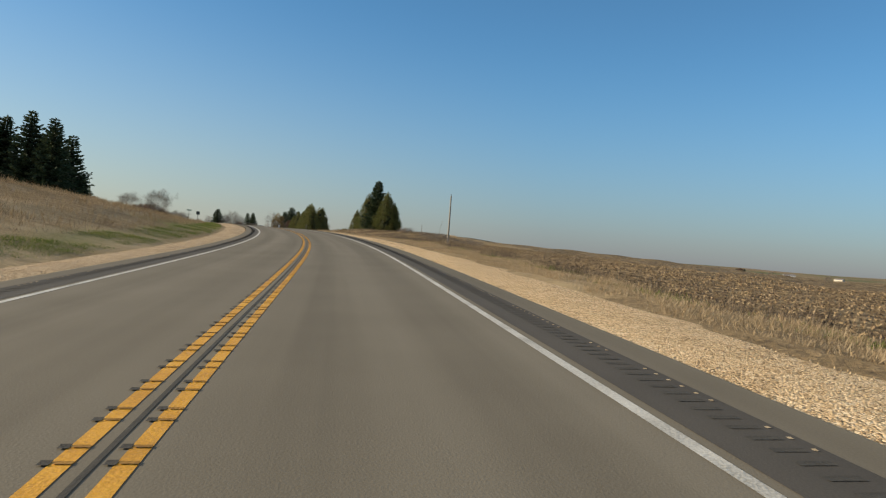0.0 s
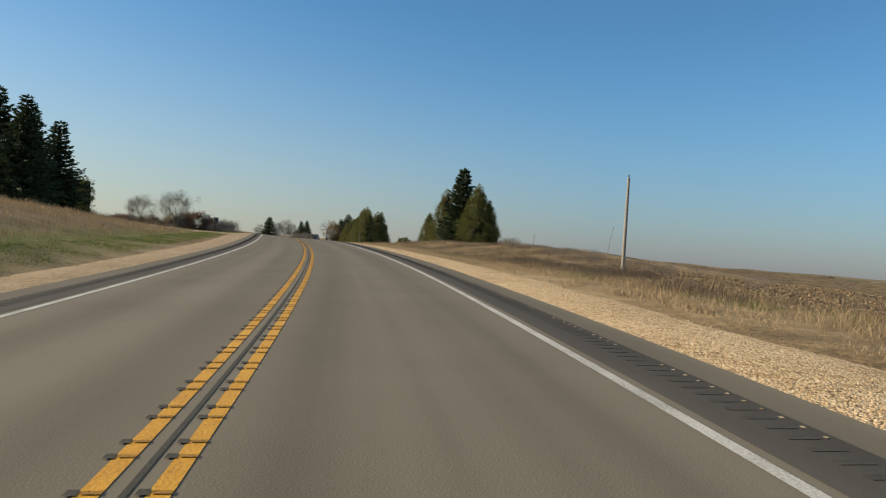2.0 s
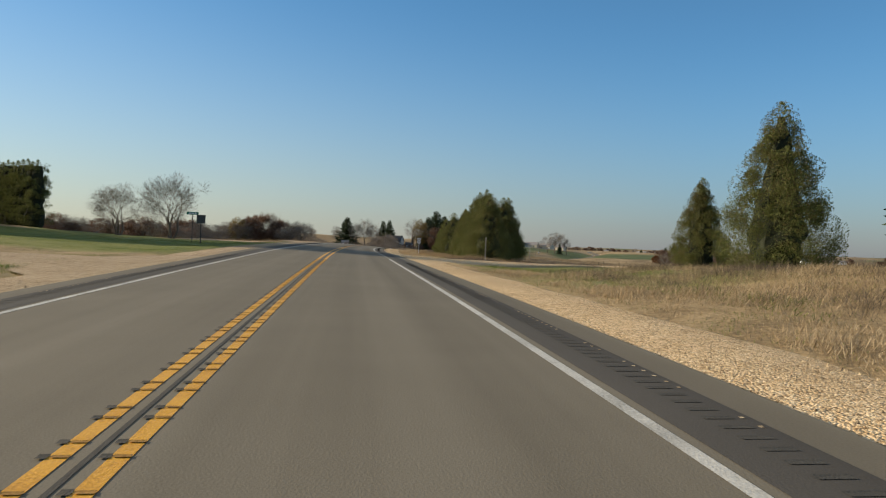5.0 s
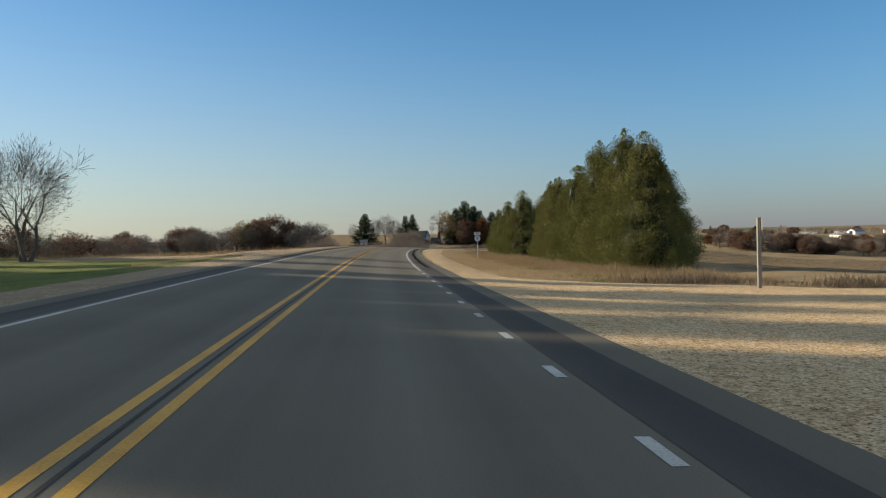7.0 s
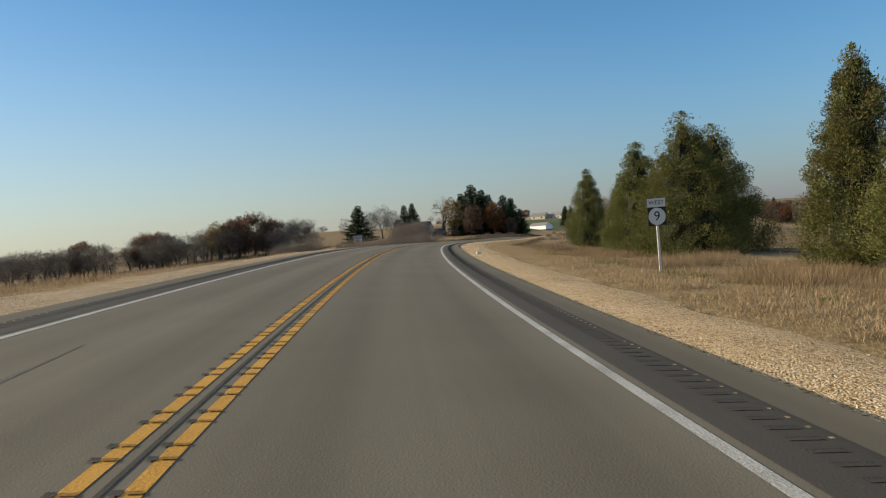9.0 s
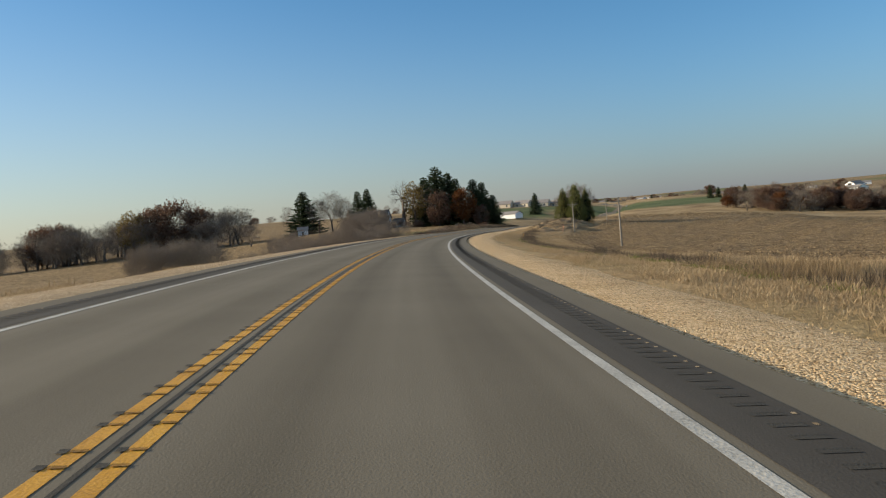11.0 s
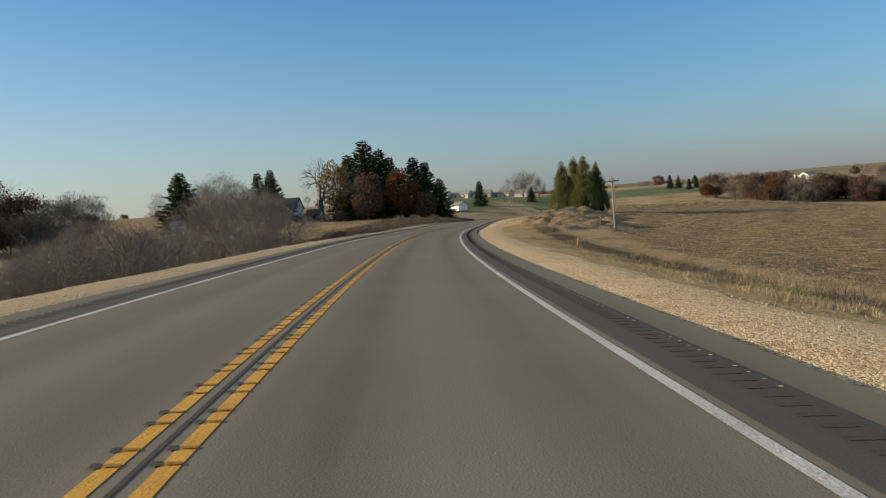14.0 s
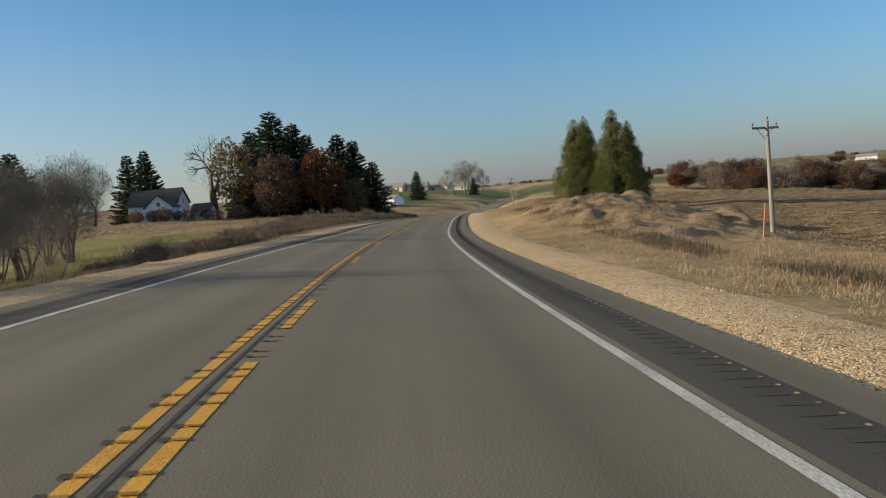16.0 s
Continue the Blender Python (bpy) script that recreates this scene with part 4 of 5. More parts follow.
def crown_points(r, n, h, low, wide, shell=0.5):
    """Points in a lumpy rounded crown from low*h up to h, gathered in clumps."""
    m = 60
    v = r.normal(size=(m, 3))
    v /= np.linalg.norm(v, axis=1)[:, None]
    c = v * (shell + (1 - shell) * r.uniform(size=(m, 1)) ** 0.5)
    k = r.integers(0, m, n)
    p = c[k] * 0.84 + r.normal(size=(n, 3)) * 0.13
    p *= np.minimum(1, 1.04 / (np.linalg.norm(p, axis=1)[:, None] + 1e-9))
    out = p / (np.linalg.norm(p, axis=1)[:, None] + 1e-9)
    mid, half = h * (1 + low) / 2, h * (1 - low) / 2
    return p * np.array([wide, wide, half]) + np.array([0, 0, mid]), out


def kit_bare(name, seed, h, leaf=None, leaf_n=0, size=0.22, twigs=1500, low=0.25, wide=0.36, tw=0.006, **kw):
    t, b, e, w = bare_tree(seed, h, **kw)
    zs = max(float(np.vstack(b.v)[:, 2].max()), 0.1)
    ob = empty(name, "leafless tree", "tree", "", pose(0, 0, -60))
    part("trunk", t, BARK, ob)
    tagged(part("branchwork", b, TWIG, ob), kind="stuff")
    r = rng(seed + 7)
    if twigs:
        at, out = crown_points(r, twigs, zs, low, wide * zs, 0.35)
        lo = r.uniform(0.03, 0.075, twigs) * zs
        c = Mesh()
        c.quads(sprays(r, at, out * np.array([1, 1, 0.6]) + np.array([0, 0, 0.7]) + r.normal(size=at.shape) * 0.4, lo, lo * 0.014 + tw))
        tagged(part("twig_mass", c, TWIG, ob), kind="stuff")
    if leaf:
        at, out = crown_points(r, leaf_n, zs, low, wide * zs, 0.55)
        lo = r.uniform(0.7, 1.3, leaf_n) * size
        c = Mesh()
        c.quads(sprays(r, at, out + r.normal(size=(leaf_n, 3)) * 0.9, lo, lo * 0.4))
        part("crown", c, leaf, ob)
    return ob, zs


def put(kit, x, y, h, turn, label, category="tree", group="", wide=1.0):
    ob = copy_thing(kit[0], ground_pose(x, y, turn, 0.05))
    k = h / kit[1]
    ob.scale = (k * wide, k * wide, k)
    return tagged(ob, label, category, group)


def drop(kit):
    for o in (*kit[0].children_recursive, kit[0]):
        bpy.data.objects.remove(o)


SPRUCES = [kit_spruce(11, 16, 4.8, 0.03, 0.9, 40), kit_spruce(12, 16, 5.4, 0.04, 0.9, 40), kit_spruce(13, 14, 4.6, 0.02, 0.9, 36)]
NEAR_PINE = kit_spruce(14, 9.5, 3.2, 0.04, 2.0, 32)
CEDARS = [kit_cedar(21, 8, 2.5), kit_cedar(22, 8, 2.8, 0.2), kit_cedar(23, 8, 2.3, 0.3), kit_cedar(24, 8, 2.7, 0.08)]
BARES = [kit_bare("bare_tree", 31, 8, depth=6, spread=0.9, twig=1.4, twigs=4200), kit_bare("bare_tree", 32, 9, depth=6, spread=1.1, twig=1.4, twigs=4200, wide=0.42), kit_bare("bare_tree", 33, 8, depth=6, spread=0.7, twig=1.4, twigs=3600, wide=0.3)]
CLUMPS = [kit_bare("thicket_tree", 34 + i, 8, None, 0, 0.2, 3800, 0.12, 0.36, 0.004, depth=6, spread=0.75, stems=4 + i, trunk_r=0.085, fork=0.34, twig=1.3) for i in range(3)]
OAKS = [kit_bare("oak_tree", 41, 10, OAK_LEAF, 6000, 0.27, 1400, 0.04, 0.46, depth=5, spread=1.1), kit_bare("oak_tree", 42, 10, OAK_LEAF, 4800, 0.27, 1600, 0.05, 0.44, depth=5, spread=1.0)]
GOLDS = [kit_bare("maple_tree", 43, 10, GOLD_LEAF, 2600, 0.22, 2500, 0.15, 0.34, depth=5, spread=1.0), kit_bare("maple_tree", 44, 10, ORANGE_LEAF, 4200, 0.28, 1200, 0.12, 0.38, depth=5, spread=1.0)]
ROUND = kit_bare("bare_tree", 37, 8, None, 0, 0.2, 6500, 0.1, 0.46, 0.004, depth=6, spread=1.0, stems=4, trunk_r=0.12, fork=0.26, twig=1.4)
SHRUBS = [kit_bare("bare_shrub", 51 + i, 3.2, None, 0, 0.2, 2400, 0.02, 0.5, 0.003, depth=4, spread=0.8, stems=6, trunk_r=0.03, fork=0.34, twig=1.2) for i in range(4)]
LEAFY = [kit_bare("brown_shrub", 61 + i, 3.0, OAK_LEAF, 1400, 0.13, 1500, 0.02, 0.5, 0.003, depth=4, spread=0.9, stems=5, trunk_r=0.035, fork=0.34) for i in range(2)]
FARBARE = [kit_bare("hedgerow_tree", 81 + i, 9, None, 0, 0.2, 3200, 0.03, 0.42, 0.016, depth=5, spread=1.0, twig=2.5) for i in range(2)]
SNAG = kit_bare("bare_tree", 91, 9, None, 0, 0.2, 500, 0.3, 0.36, 0.01, depth=5, spread=1.35, trunk_r=0.5, fork=0.3, hold=1.22, twig=2.5)
HEDGES = [kit_cedar(71, 7.5, 1.25, 0.0, 130, 90, 0.16)]
r0 = rng(5)

# the conifer grove on the hill to the left of the road
for x, y, h, w in [(-43.5, 53, 17.5, 1.0), (-50, 40, 20, 0.95), (-44.5, 37, 19, 0.9), (-56, 44, 18.5, 1.0), (-59, 42.5, 19, 1.0), (-52, 57.5, 15.5, 1.0), (-66, 46, 19, 1.0), (-53, 71, 15.5, 1.0), (-58, 73, 15, 1.0), (-50, 51, 16.5, 0.9), (-72, 45, 18, 1.0), (-60, 53.5, 18, 0.95), (-63, 64, 17, 0.95), (-70, 60, 18, 1.0), (-46, 45.5, 18, 0.95), (-52, 62, 17.5, 0.95)]:
    put_spruce(SPRUCES[r0.integers(0, 3)], x, y, h, r0.uniform(0, 360), "tall dark spruce in a dense grove on the hill", "conifer grove", w)
for x, y in [(-45.2 - 1.0 * k, 82.8 + 0.7 * k) for k in range(9)]:
    put(HEDGES[0], x, y, 9.3 + 0.5 * r0.uniform(), r0.uniform(0, 360), "dark columnar arborvitae in a clipped hedge row", "tree", "arborvitae hedge", 1.35)

# the evergreen group on the knoll to the right
put_spruce(NEAR_PINE, 21.9, -10.2, 9.35, 40, "dark green spruce with open tiered branches on a grassy knoll", wide=0.88)
put(CEDARS[0], 23.2, -13.4, 7.0, 10, "dense green cedar with bronze tips on a grassy knoll", wide=1.28)
put(CEDARS[3], 24.6, -13.6, 5.2, 200, "dense green cedar with bronze tips on a grassy knoll", wide=0.95)
put(CEDARS[1], 22.8, 3.9, 7.9, 90, "dense green cedar with bronze tips on a grassy knoll", wide=1.1)
put(CEDARS[2], 21.5, 9.8, 4.9, 130, "small green cedar beside taller evergreens", wide=1.25)

for k in range(34):
    u = r0.uniform()
    x, y = 20.5 + 5 * r0.uniform() + 3 * u, -78 + 62 * u
    put(SHRUBS[r0.integers(0, 4)], x, y, r0.uniform(0.5, 1.1), r0.uniform(0, 360), "low dark brush along the fence line", "shrub", "fence line brush", 1.7)

# the cedar row beyond the side road
for x, y, h, w in [(17.4, 62.4, 8.0, 1.2), (17.6, 67, 8.8, 1.25), (20.4, 70, 8.2, 1.2), (17.6, 73.0, 8.9, 1.2), (21.6, 73, 8.4, 1.2), (17.4, 79, 7.8, 1.2), (17.0, 84, 7.2, 1.2),
                   (17.5, 88, 7.4, 1.1), (18.2, 93.5, 7.6, 1.1), (18.0, 108.8, 7.7, 1.3), (21.0, 112, 7.4, 1.35), (17.0, 114, 6.8, 1.2), (17.9, 129.6, 6.4, 1.0), (18.5, 123, 4.8, 1.1)]:
    put(CEDARS[r0.integers(0, 4)], x, y, h, r0.uniform(0, 360), "dense olive green cedar in a roadside row", "tree", "roadside cedar row", w)

# bare trees, shrubs and lawn edge to the left
put(ROUND, -24.0, 72.5, 8.6, 20, "bare many-stemmed round-headed tree above dark brush", wide=1.0)
put(ROUND, -32.0, 76.5, 7.2, 70, "bare spreading many-stemmed tree above dark brush", wide=1.15)
for k in range(80):
    x, y = -30 - 30 * r0.uniform(), 84 + 46 * r0.uniform()
    put((LEAFY + SHRUBS)[r0.integers(0, 6)], x, y, r0.uniform(1.8, 3.2), r0.uniform(0, 360), "dark tangled leafless brush", "shrub", "brush behind the lawn", 1.5)

# the oak line on the far side of the left field
for x, y, h, k in [(-55, 396, 19, 0), (-63, 400, 17, 1), (-49, 402, 16, 0), (-97, 404, 15, 1), (-104, 408, 16, 0), (-131, 409, 15, 1)]:
    put(OAKS[k], x, y, h, r0.uniform(0, 360), "broad oak holding dark russet leaves", "tree", "oaks across the field")
put(GOLDS[0], -70, 396, 16, 30, "tree with thin golden orange leaves", "tree", "oaks across the field")
for k in range(75):
    x, y = -34 - 130 * r0.uniform(), 388 + 30 * r0.uniform()
    put(FARBARE[k % 2], x, y, r0.uniform(9, 14.5), r0.uniform(0, 360), "thin bare tree in a far hedgerow", "tree", "far hedgerow", 1.3)

# roadside brush down the left bank
for k in range(46):
    s = r0.uniform(408, 446)
    d = -(12 + 22 * r0.uniform() ** 1.2)
    p = on_road(s, d)
    put((SHRUBS + BARES[:1])[r0.integers(0, 5)], p[0], p[1], r0.uniform(2.0, 4.2), r0.uniform(0, 360), "leafless grey-brown brush on the bank", "shrub", "bank brush", 1.2)
for k in range(44):
    p = on_road(r0.uniform(410, 458), -(12.5 + 20 * r0.uniform()))
    put((SHRUBS + CLUMPS)[r0.integers(0, 7)], p[0], p[1], r0.uniform(2.4, 5.2), r0.uniform(0, 360), "leafless grey-brown brush on the bank", "shrub", "bank brush", 1.1)
for x, y, h, w in [(6.4, 262.5, 7.8, 1.0), (4.2, 264, 7.2, 0.95), (8.0, 266, 6.6, 0.9), (2.2, 261, 5.4, 0.9)]:
    put([ROUND, CLUMPS[0], CLUMPS[2]][r0.integers(0, 3)], x, y, h, r0.uniform(0, 360), "bare grey many-stemmed tree on the bank", "tree", "bank trees", w)
for x0, x1, y0, y1, n, lo, hi in [(-12, 0, 258, 278, 8, 4.6, 6.2), (3, 13, 284, 308, 22, 6.6, 8.6), (-17, -11, 184, 202, 16, 3.6, 5.2), (-7, 3, 230, 252, 10, 3.0, 5.0)]:
    for k in range(n):
        x, y = r0.uniform(x0, x1), r0.uniform(y0, y1)
        put((CLUMPS + [ROUND, ROUND])[r0.integers(0, 5)], x, y, r0.uniform(lo, hi), r0.uniform(0, 360), "slender bare grey tree in a roadside thicket", "tree", "roadside thicket", 0.85)
for k in range(26):
    s = r0.uniform(452, 560)
    p = on_road(s, -(10.5 + 9 * r0.uniform()))
    put((SHRUBS + LEAFY)[r0.integers(0, 6)], p[0], p[1], r0.uniform(0.8, 1.7), r0.uniform(0, 360), "low brown brush on the road bank", "shrub", "bank brush", 1.6)

put(ROUND, -25.4, 356.8, 6.5, 140, "lone bare round-headed bush in the low field", wide=1.1)

# the farmstead: spruces, bare trees and grove
for x, y, h in [(-11.3, 411, 16.5), (9.4, 421, 15), (13.2, 418, 15.5)]:
    put_spruce(SPRUCES[r0.integers(0, 3)], x, y, h, r0.uniform(0, 360), "dark spruce beside the white farmhouse", "farmstead spruces", 1.35 if x < 0 else 0.95)
for x, y, h in [(-1, 414, 16), (-6, 409, 14), (3, 408, 13), (-17, 415, 12)]:
    put(BARES[r0.integers(0, 3)], x, y, h, r0.uniform(0, 360), "bare grey yard tree near the farmhouse", "tree", "yard trees")
put(SNAG, 26.5, 412, 18, 60, "old bare tree with twisted limbs", "tree", "yard trees", 0.9)
for x, y, h in [(40, 412, 23), (45, 415, 21), (36, 418, 19), (54, 410, 18), (58, 413, 17), (49, 422, 19), (61, 408, 12)]:
    put_spruce(SPRUCES[r0.integers(0, 3)], x, y, h, r0.uniform(0, 360), "tall dark spruce in the farm grove", "farm grove", 1.1)
put(GOLDS[0], 31, 411, 17, 10, "tree with thin golden leaves at the grove edge", "tree", "farm grove", 0.9)
put(GOLDS[1], 48.5, 403, 14.5, 120, "maple with rusty orange leaves at the grove edge", "tree", "farm grove", 1.0)
put(OAKS[0], 39, 404, 14, 200, "oak with dull brown leaves in the grove", "tree", "farm grove", 0.9)
put(OAKS[1], 55, 402, 8, 20, "low oak with dark brown leaves in the grove", "tree", "farm grove", 1.0)
for k in range(16):
    put(LEAFY[k % 2], 8 + 24 * r0.uniform(), 396 + 8 * r0.uniform(), r0.uniform(1.5, 3.2), r0.uniform(0, 360), "brown garden shrub before the farmhouse", "shrub", "farmhouse shrubs", 1.2)

# cedars on the cut bank to the right
for x, y, h, k in [(66.4, 320.6, 9.2, 0), (63.2, 309, 8.8, 3), (61.0, 313, 8.2, 1), (66.8, 312, 8.4, 2)]:
    put(CEDARS[k], x, y, h, 60 * k, "green cedar crowning the cut bank", "tree", "cut bank cedars", 1.0)

# trees far along the road
put_spruce(SPRUCES[1], 124.7, 591, 13.5, 0, "dark spruce standing alone below the hill", wide=1.0)
for x, y, h in [(158, 634, 15), (165, 637, 19), (171, 640, 18), (176, 636, 14), (150, 628, 10)]:
    put(BARES[r0.integers(0, 3)], x, y, h, r0.uniform(0, 360), "bare reddish tree beside the far road", "tree", "trees by the far road")
put_spruce(SPRUCES[2], 168, 630, 9, 0, "dark evergreen beside the far road")
for x, y, h in [(272, 650, 9), (281, 655, 8), (290, 648, 7.5), (268, 620, 6.5)]:
    put_spruce(SPRUCES[r0.integers(0, 3)], x, y, h, r0.uniform(0, 360), "dark evergreen on the far ridge", "far evergreens")
# wooded draw on the far right
for k in range(210):
    u = r0.uniform()
    x, y = 212 + 170 * u + r0.normal() * 8, 468 - 62 * u + 60 * r0.uniform()
    kit = (OAKS + FARBARE + FARBARE + OAKS[:1])[r0.integers(0, 7)] if r0.uniform() < 0.9 else GOLDS[1]
    put(kit, x, y, r0.uniform(5, 10.5) * (1.3 if u < 0.2 else 1), r0.uniform(0, 360), "russet tree in a wooded draw", "tree", "wooded draw", 1.3)
for k in range(30):
    cx, cy = 330 + 560 * r0.uniform(), 800 + 800 * r0.uniform()
    for q in range(5):
        x, y = cx + 30 * r0.normal(), cy + 12 * r0.normal()
        put((SPRUCES[:1] + OAKS + FARBARE + FARBARE)[r0.integers(0, 7)], x, y, r0.uniform(6, 12), r0.uniform(0, 360), "distant tree near scattered farms", "tree", "distant trees", 1.4)
for k in range(40):
    x, y = -420 + 560 * r0.uniform(), 760 + 500 * r0.uniform()
    put((BARES + OAKS)[r0.integers(0, 5)], x, y, r0.uniform(8, 13), r0.uniform(0, 360), "distant bare tree on the horizon", "tree", "distant trees", 1.2)
for kit in SPRUCES + [NEAR_PINE] + CEDARS + BARES + OAKS + GOLDS + SHRUBS + LEAFY + HEDGES + FARBARE + CLUMPS + [SNAG, ROUND]:
    drop(kit)


def blades(name, seed, spots, heights, mat, label, per=7, spread=0.16, width=0.012, lean=0.3):
    """Tufts of grass at points of the plan (n, 2): pointed blades from the ground."""
    r = rng(seed)
    patch = lumps(spots[:, 0], spots[:, 1], 2.3, seed) + 0.7 * lumps(spots[:, 0], spots[:, 1], 0.9, seed + 3.0)
    keep = patch > -0.5 + 0.5 * r.normal(size=len(spots))
    near = np.abs(spots[:, 1] - 33) < 30
    if near.any():                                                    # none on the gravel side road
        s, d = road_place(spots[near, 0], spots[near, 1])
        half = 5.8 + np.maximum(0, 1 - (d - 4.9) / 26) ** 2 * 12.5
        keep[near] &= (d < 0) | (np.abs(s - 213.5 + 0.06 * d) > half)
    spots, heights = spots[keep], (heights * np.clip(0.75 + 0.3 * patch, 0.35, 1.4))[keep]
    n, per = len(spots), int(per * 2.3)
    xy = np.repeat(spots, per, 0) + r.normal(size=(n * per, 2)) * spread
    z = land_z(xy[:, 0], xy[:, 1]) - 0.04
    at = np.concatenate([xy, z[:, None]], 1)
    width = width * 0.36
    way = np.array([0.1, -0.05, 1.0]) + r.normal(size=at.shape) * np.array([lean, lean, 0.05])
    lo = np.repeat(heights, per) * r.uniform(0.55, 1.15, len(at))
    mb = Mesh()
    mb.quads(sprays(r, at, way, lo, width * (0.7 + lo)))
    return tagged(mb.build(name, mat), label, "grass", kind="stuff")


def along_road(r, n, s0, s1, d0, d1, power=1.0):
    s = r.uniform(s0, s1, n)
    d = d0 + (d1 - d0) * r.uniform(size=n) ** power
    return on_road(s, d)[:, :2]


r1 = rng(9)
blades("verge_grass", 1, along_road(r1, 9000, -10, 190, 8.0, 10.2), r1.uniform(0.1, 0.3, 9000), DRY_GRASS, "short straw-coloured grass along the gravel", 6, 0.15, 0.02, 0.6)
blades("verge_grass", 2, along_road(r1, 22000, 226, 480, 8.0, 12.6), r1.uniform(0.1, 0.3, 22000), DRY_GRASS, "short straw-coloured grass along the gravel", 6, 0.15, 0.02, 0.6)
blades("tall_grass", 3, along_road(r1, 14000, 132, 186, 10, 34), r1.uniform(0.15, 0.5, 14000), DRY_GRASS, "matted tall dry grass on the knoll", 7, 0.25, 0.014, 0.9)
blades("tall_grass", 4, along_road(r1, 3500, 0, 120, 9.8, 11.6), r1.uniform(0.15, 0.4, 3500), DRY_GRASS, "tall dry grass beside the field", 6, 0.2, 0.012, 0.5)
blades("tall_grass", 40, along_road(r1, 4000, 88, 134, 10.5, 15), r1.uniform(0.15, 0.5, 4000), RUSSET_GRASS, "brown grass round the pole", 6, 0.25, 0.014, 0.7)
blades("dead_weeds", 41, np.vstack([along_road(r1, 500, 40, 104, 10.6, 12.6), along_road(r1, 1500, 108, 134, 13, 18)]), r1.uniform(0.25, 0.7, 2000), WEED, "tall grey dead weeds along the field edge", 7, 0.25, 0.012, 0.4)
blades("bluestem_grass", 5, along_road(r1, 9000, 226, 320, 11, 18), r1.uniform(0.25, 0.7, 9000), RUSSET_GRASS, "tall russet grass in front of the cedars", 7, 0.22, 0.01, 0.45)
blades("tall_grass", 6, along_road(r1, 20000, 310, 480, 11.8, 18.5), r1.uniform(0.1, 0.36, 20000), DRY_GRASS, "tall pale grass beside the lower field", 6, 0.22, 0.012, 0.55)
blades("dead_weeds", 7, along_road(r1, 4500, 130, 188, 11, 30), r1.uniform(0.25, 0.7, 4500), WEED, "dark dead weeds along the fence line", 9, 0.25, 0.008, 0.5)
blades("dead_weeds", 8, along_road(r1, 2600, 330, 500, 11, 14), r1.uniform(0.15, 0.4, 2600), WEED, "dark dead weeds on the bank", 8, 0.25, 0.01, 0.6)
blades("green_weeds", 9, along_road(r1, 1600, 20, 300, 10.2, 12.0), r1.uniform(0.12, 0.3, 1600), GREEN_GRASS, "patches of green weeds in the ditch", 8, 0.25, 0.03, 0.6)
blades("green_weeds", 19, along_road(r1, 1000, 300, 412, 11.0, 12.4), r1.uniform(0.12, 0.3, 1000), GREEN_GRASS, "line of green weeds in the ditch", 9, 0.2, 0.04, 0.7)
blades("dead_weeds", 20, along_road(r1, 2600, 300, 470, 11.6, 13.4), r1.uniform(0.25, 0.6, 2600), WEED, "dark dead weeds in the ditch", 8, 0.2, 0.02, 0.5)
blades("corner_grass", 21, along_road(r1, 5000, 150, 196.5, 7.8, 26), r1.uniform(0.05, 0.16, 5000), GREEN_GRASS, "green-brown weedy grass at the junction corner", 8, 0.25, 0.02, 0.8)
blades("verge_grass", 10, along_road(r1, 9000, 0, 180, -10.5, -8.0), r1.uniform(0.08, 0.22, 9000), GREEN_GRASS, "mown green-yellow verge grass", 6, 0.15, 0.02, 0.5)
blades("tall_grass", 11, along_road(r1, 12000, 0, 165, -40, -10.5, 1.4), r1.uniform(0.3, 0.8, 12000), RUSSET_GRASS, "brown weedy grass on the hillside", 6, 0.3, 0.02, 0.4)
blades("lawn_grass", 12, along_road(r1, 9000, 180, 246, -30, -8.0), r1.uniform(0.06, 0.13, 9000), GREEN_GRASS, "mown green lawn grass", 7, 0.25, 0.02, 0.6)
blades("tall_grass", 13, along_road(r1, 15000, 262, 590, -30, -9.5, 1.3), r1.uniform(0.25, 0.7, 15000), RUSSET_GRASS, "brown weedy grass on the left bank", 6, 0.25, 0.02, 0.4)
blades("bank_grass", 15, along_road(r1, 9000, 470, 600, -20, -9, 1.2), r1.uniform(0.3, 0.8, 9000), WEED, "dark brown weeds on the grove bank", 6, 0.25, 0.03, 0.5)
blades("bank_grass", 16, along_road(r1, 9000, 468, 540, 10, 25), r1.uniform(0.12, 0.4, 9000), DRY_GRASS, "dry grass over the cut bank", 6, 0.25, 0.02, 0.7)
blades("bank_weeds", 17, along_road(r1, 2500, 468, 535, 11, 22), r1.uniform(0.2, 0.6, 2500), WEED, "dark weeds over the cut bank", 8, 0.3, 0.03, 0.6)
blades("verge_grass", 14, along_road(r1, 7000, 230, 480, -10, -8.0), r1.uniform(0.1, 0.25, 7000), DRY_GRASS, "short straw-coloured grass along the gravel", 6, 0.15, 0.02, 0.6)


blades("far_edge_weeds", 22, along_road(r1, 3500, 221.5, 226, 11, 95, 1.3), r1.uniform(0.2, 0.7, 3500), WEED, "brown weeds along the far edge of the side road", 7, 0.3, 0.02, 0.5)
blades("verge_grass", 23, along_road(r1, 7000, 232, 330, 7.7, 10.8), r1.uniform(0.08, 0.22, 7000), DRY_GRASS, "mown straw-yellow grass along the gravel", 7, 0.2, 0.02, 0.7)


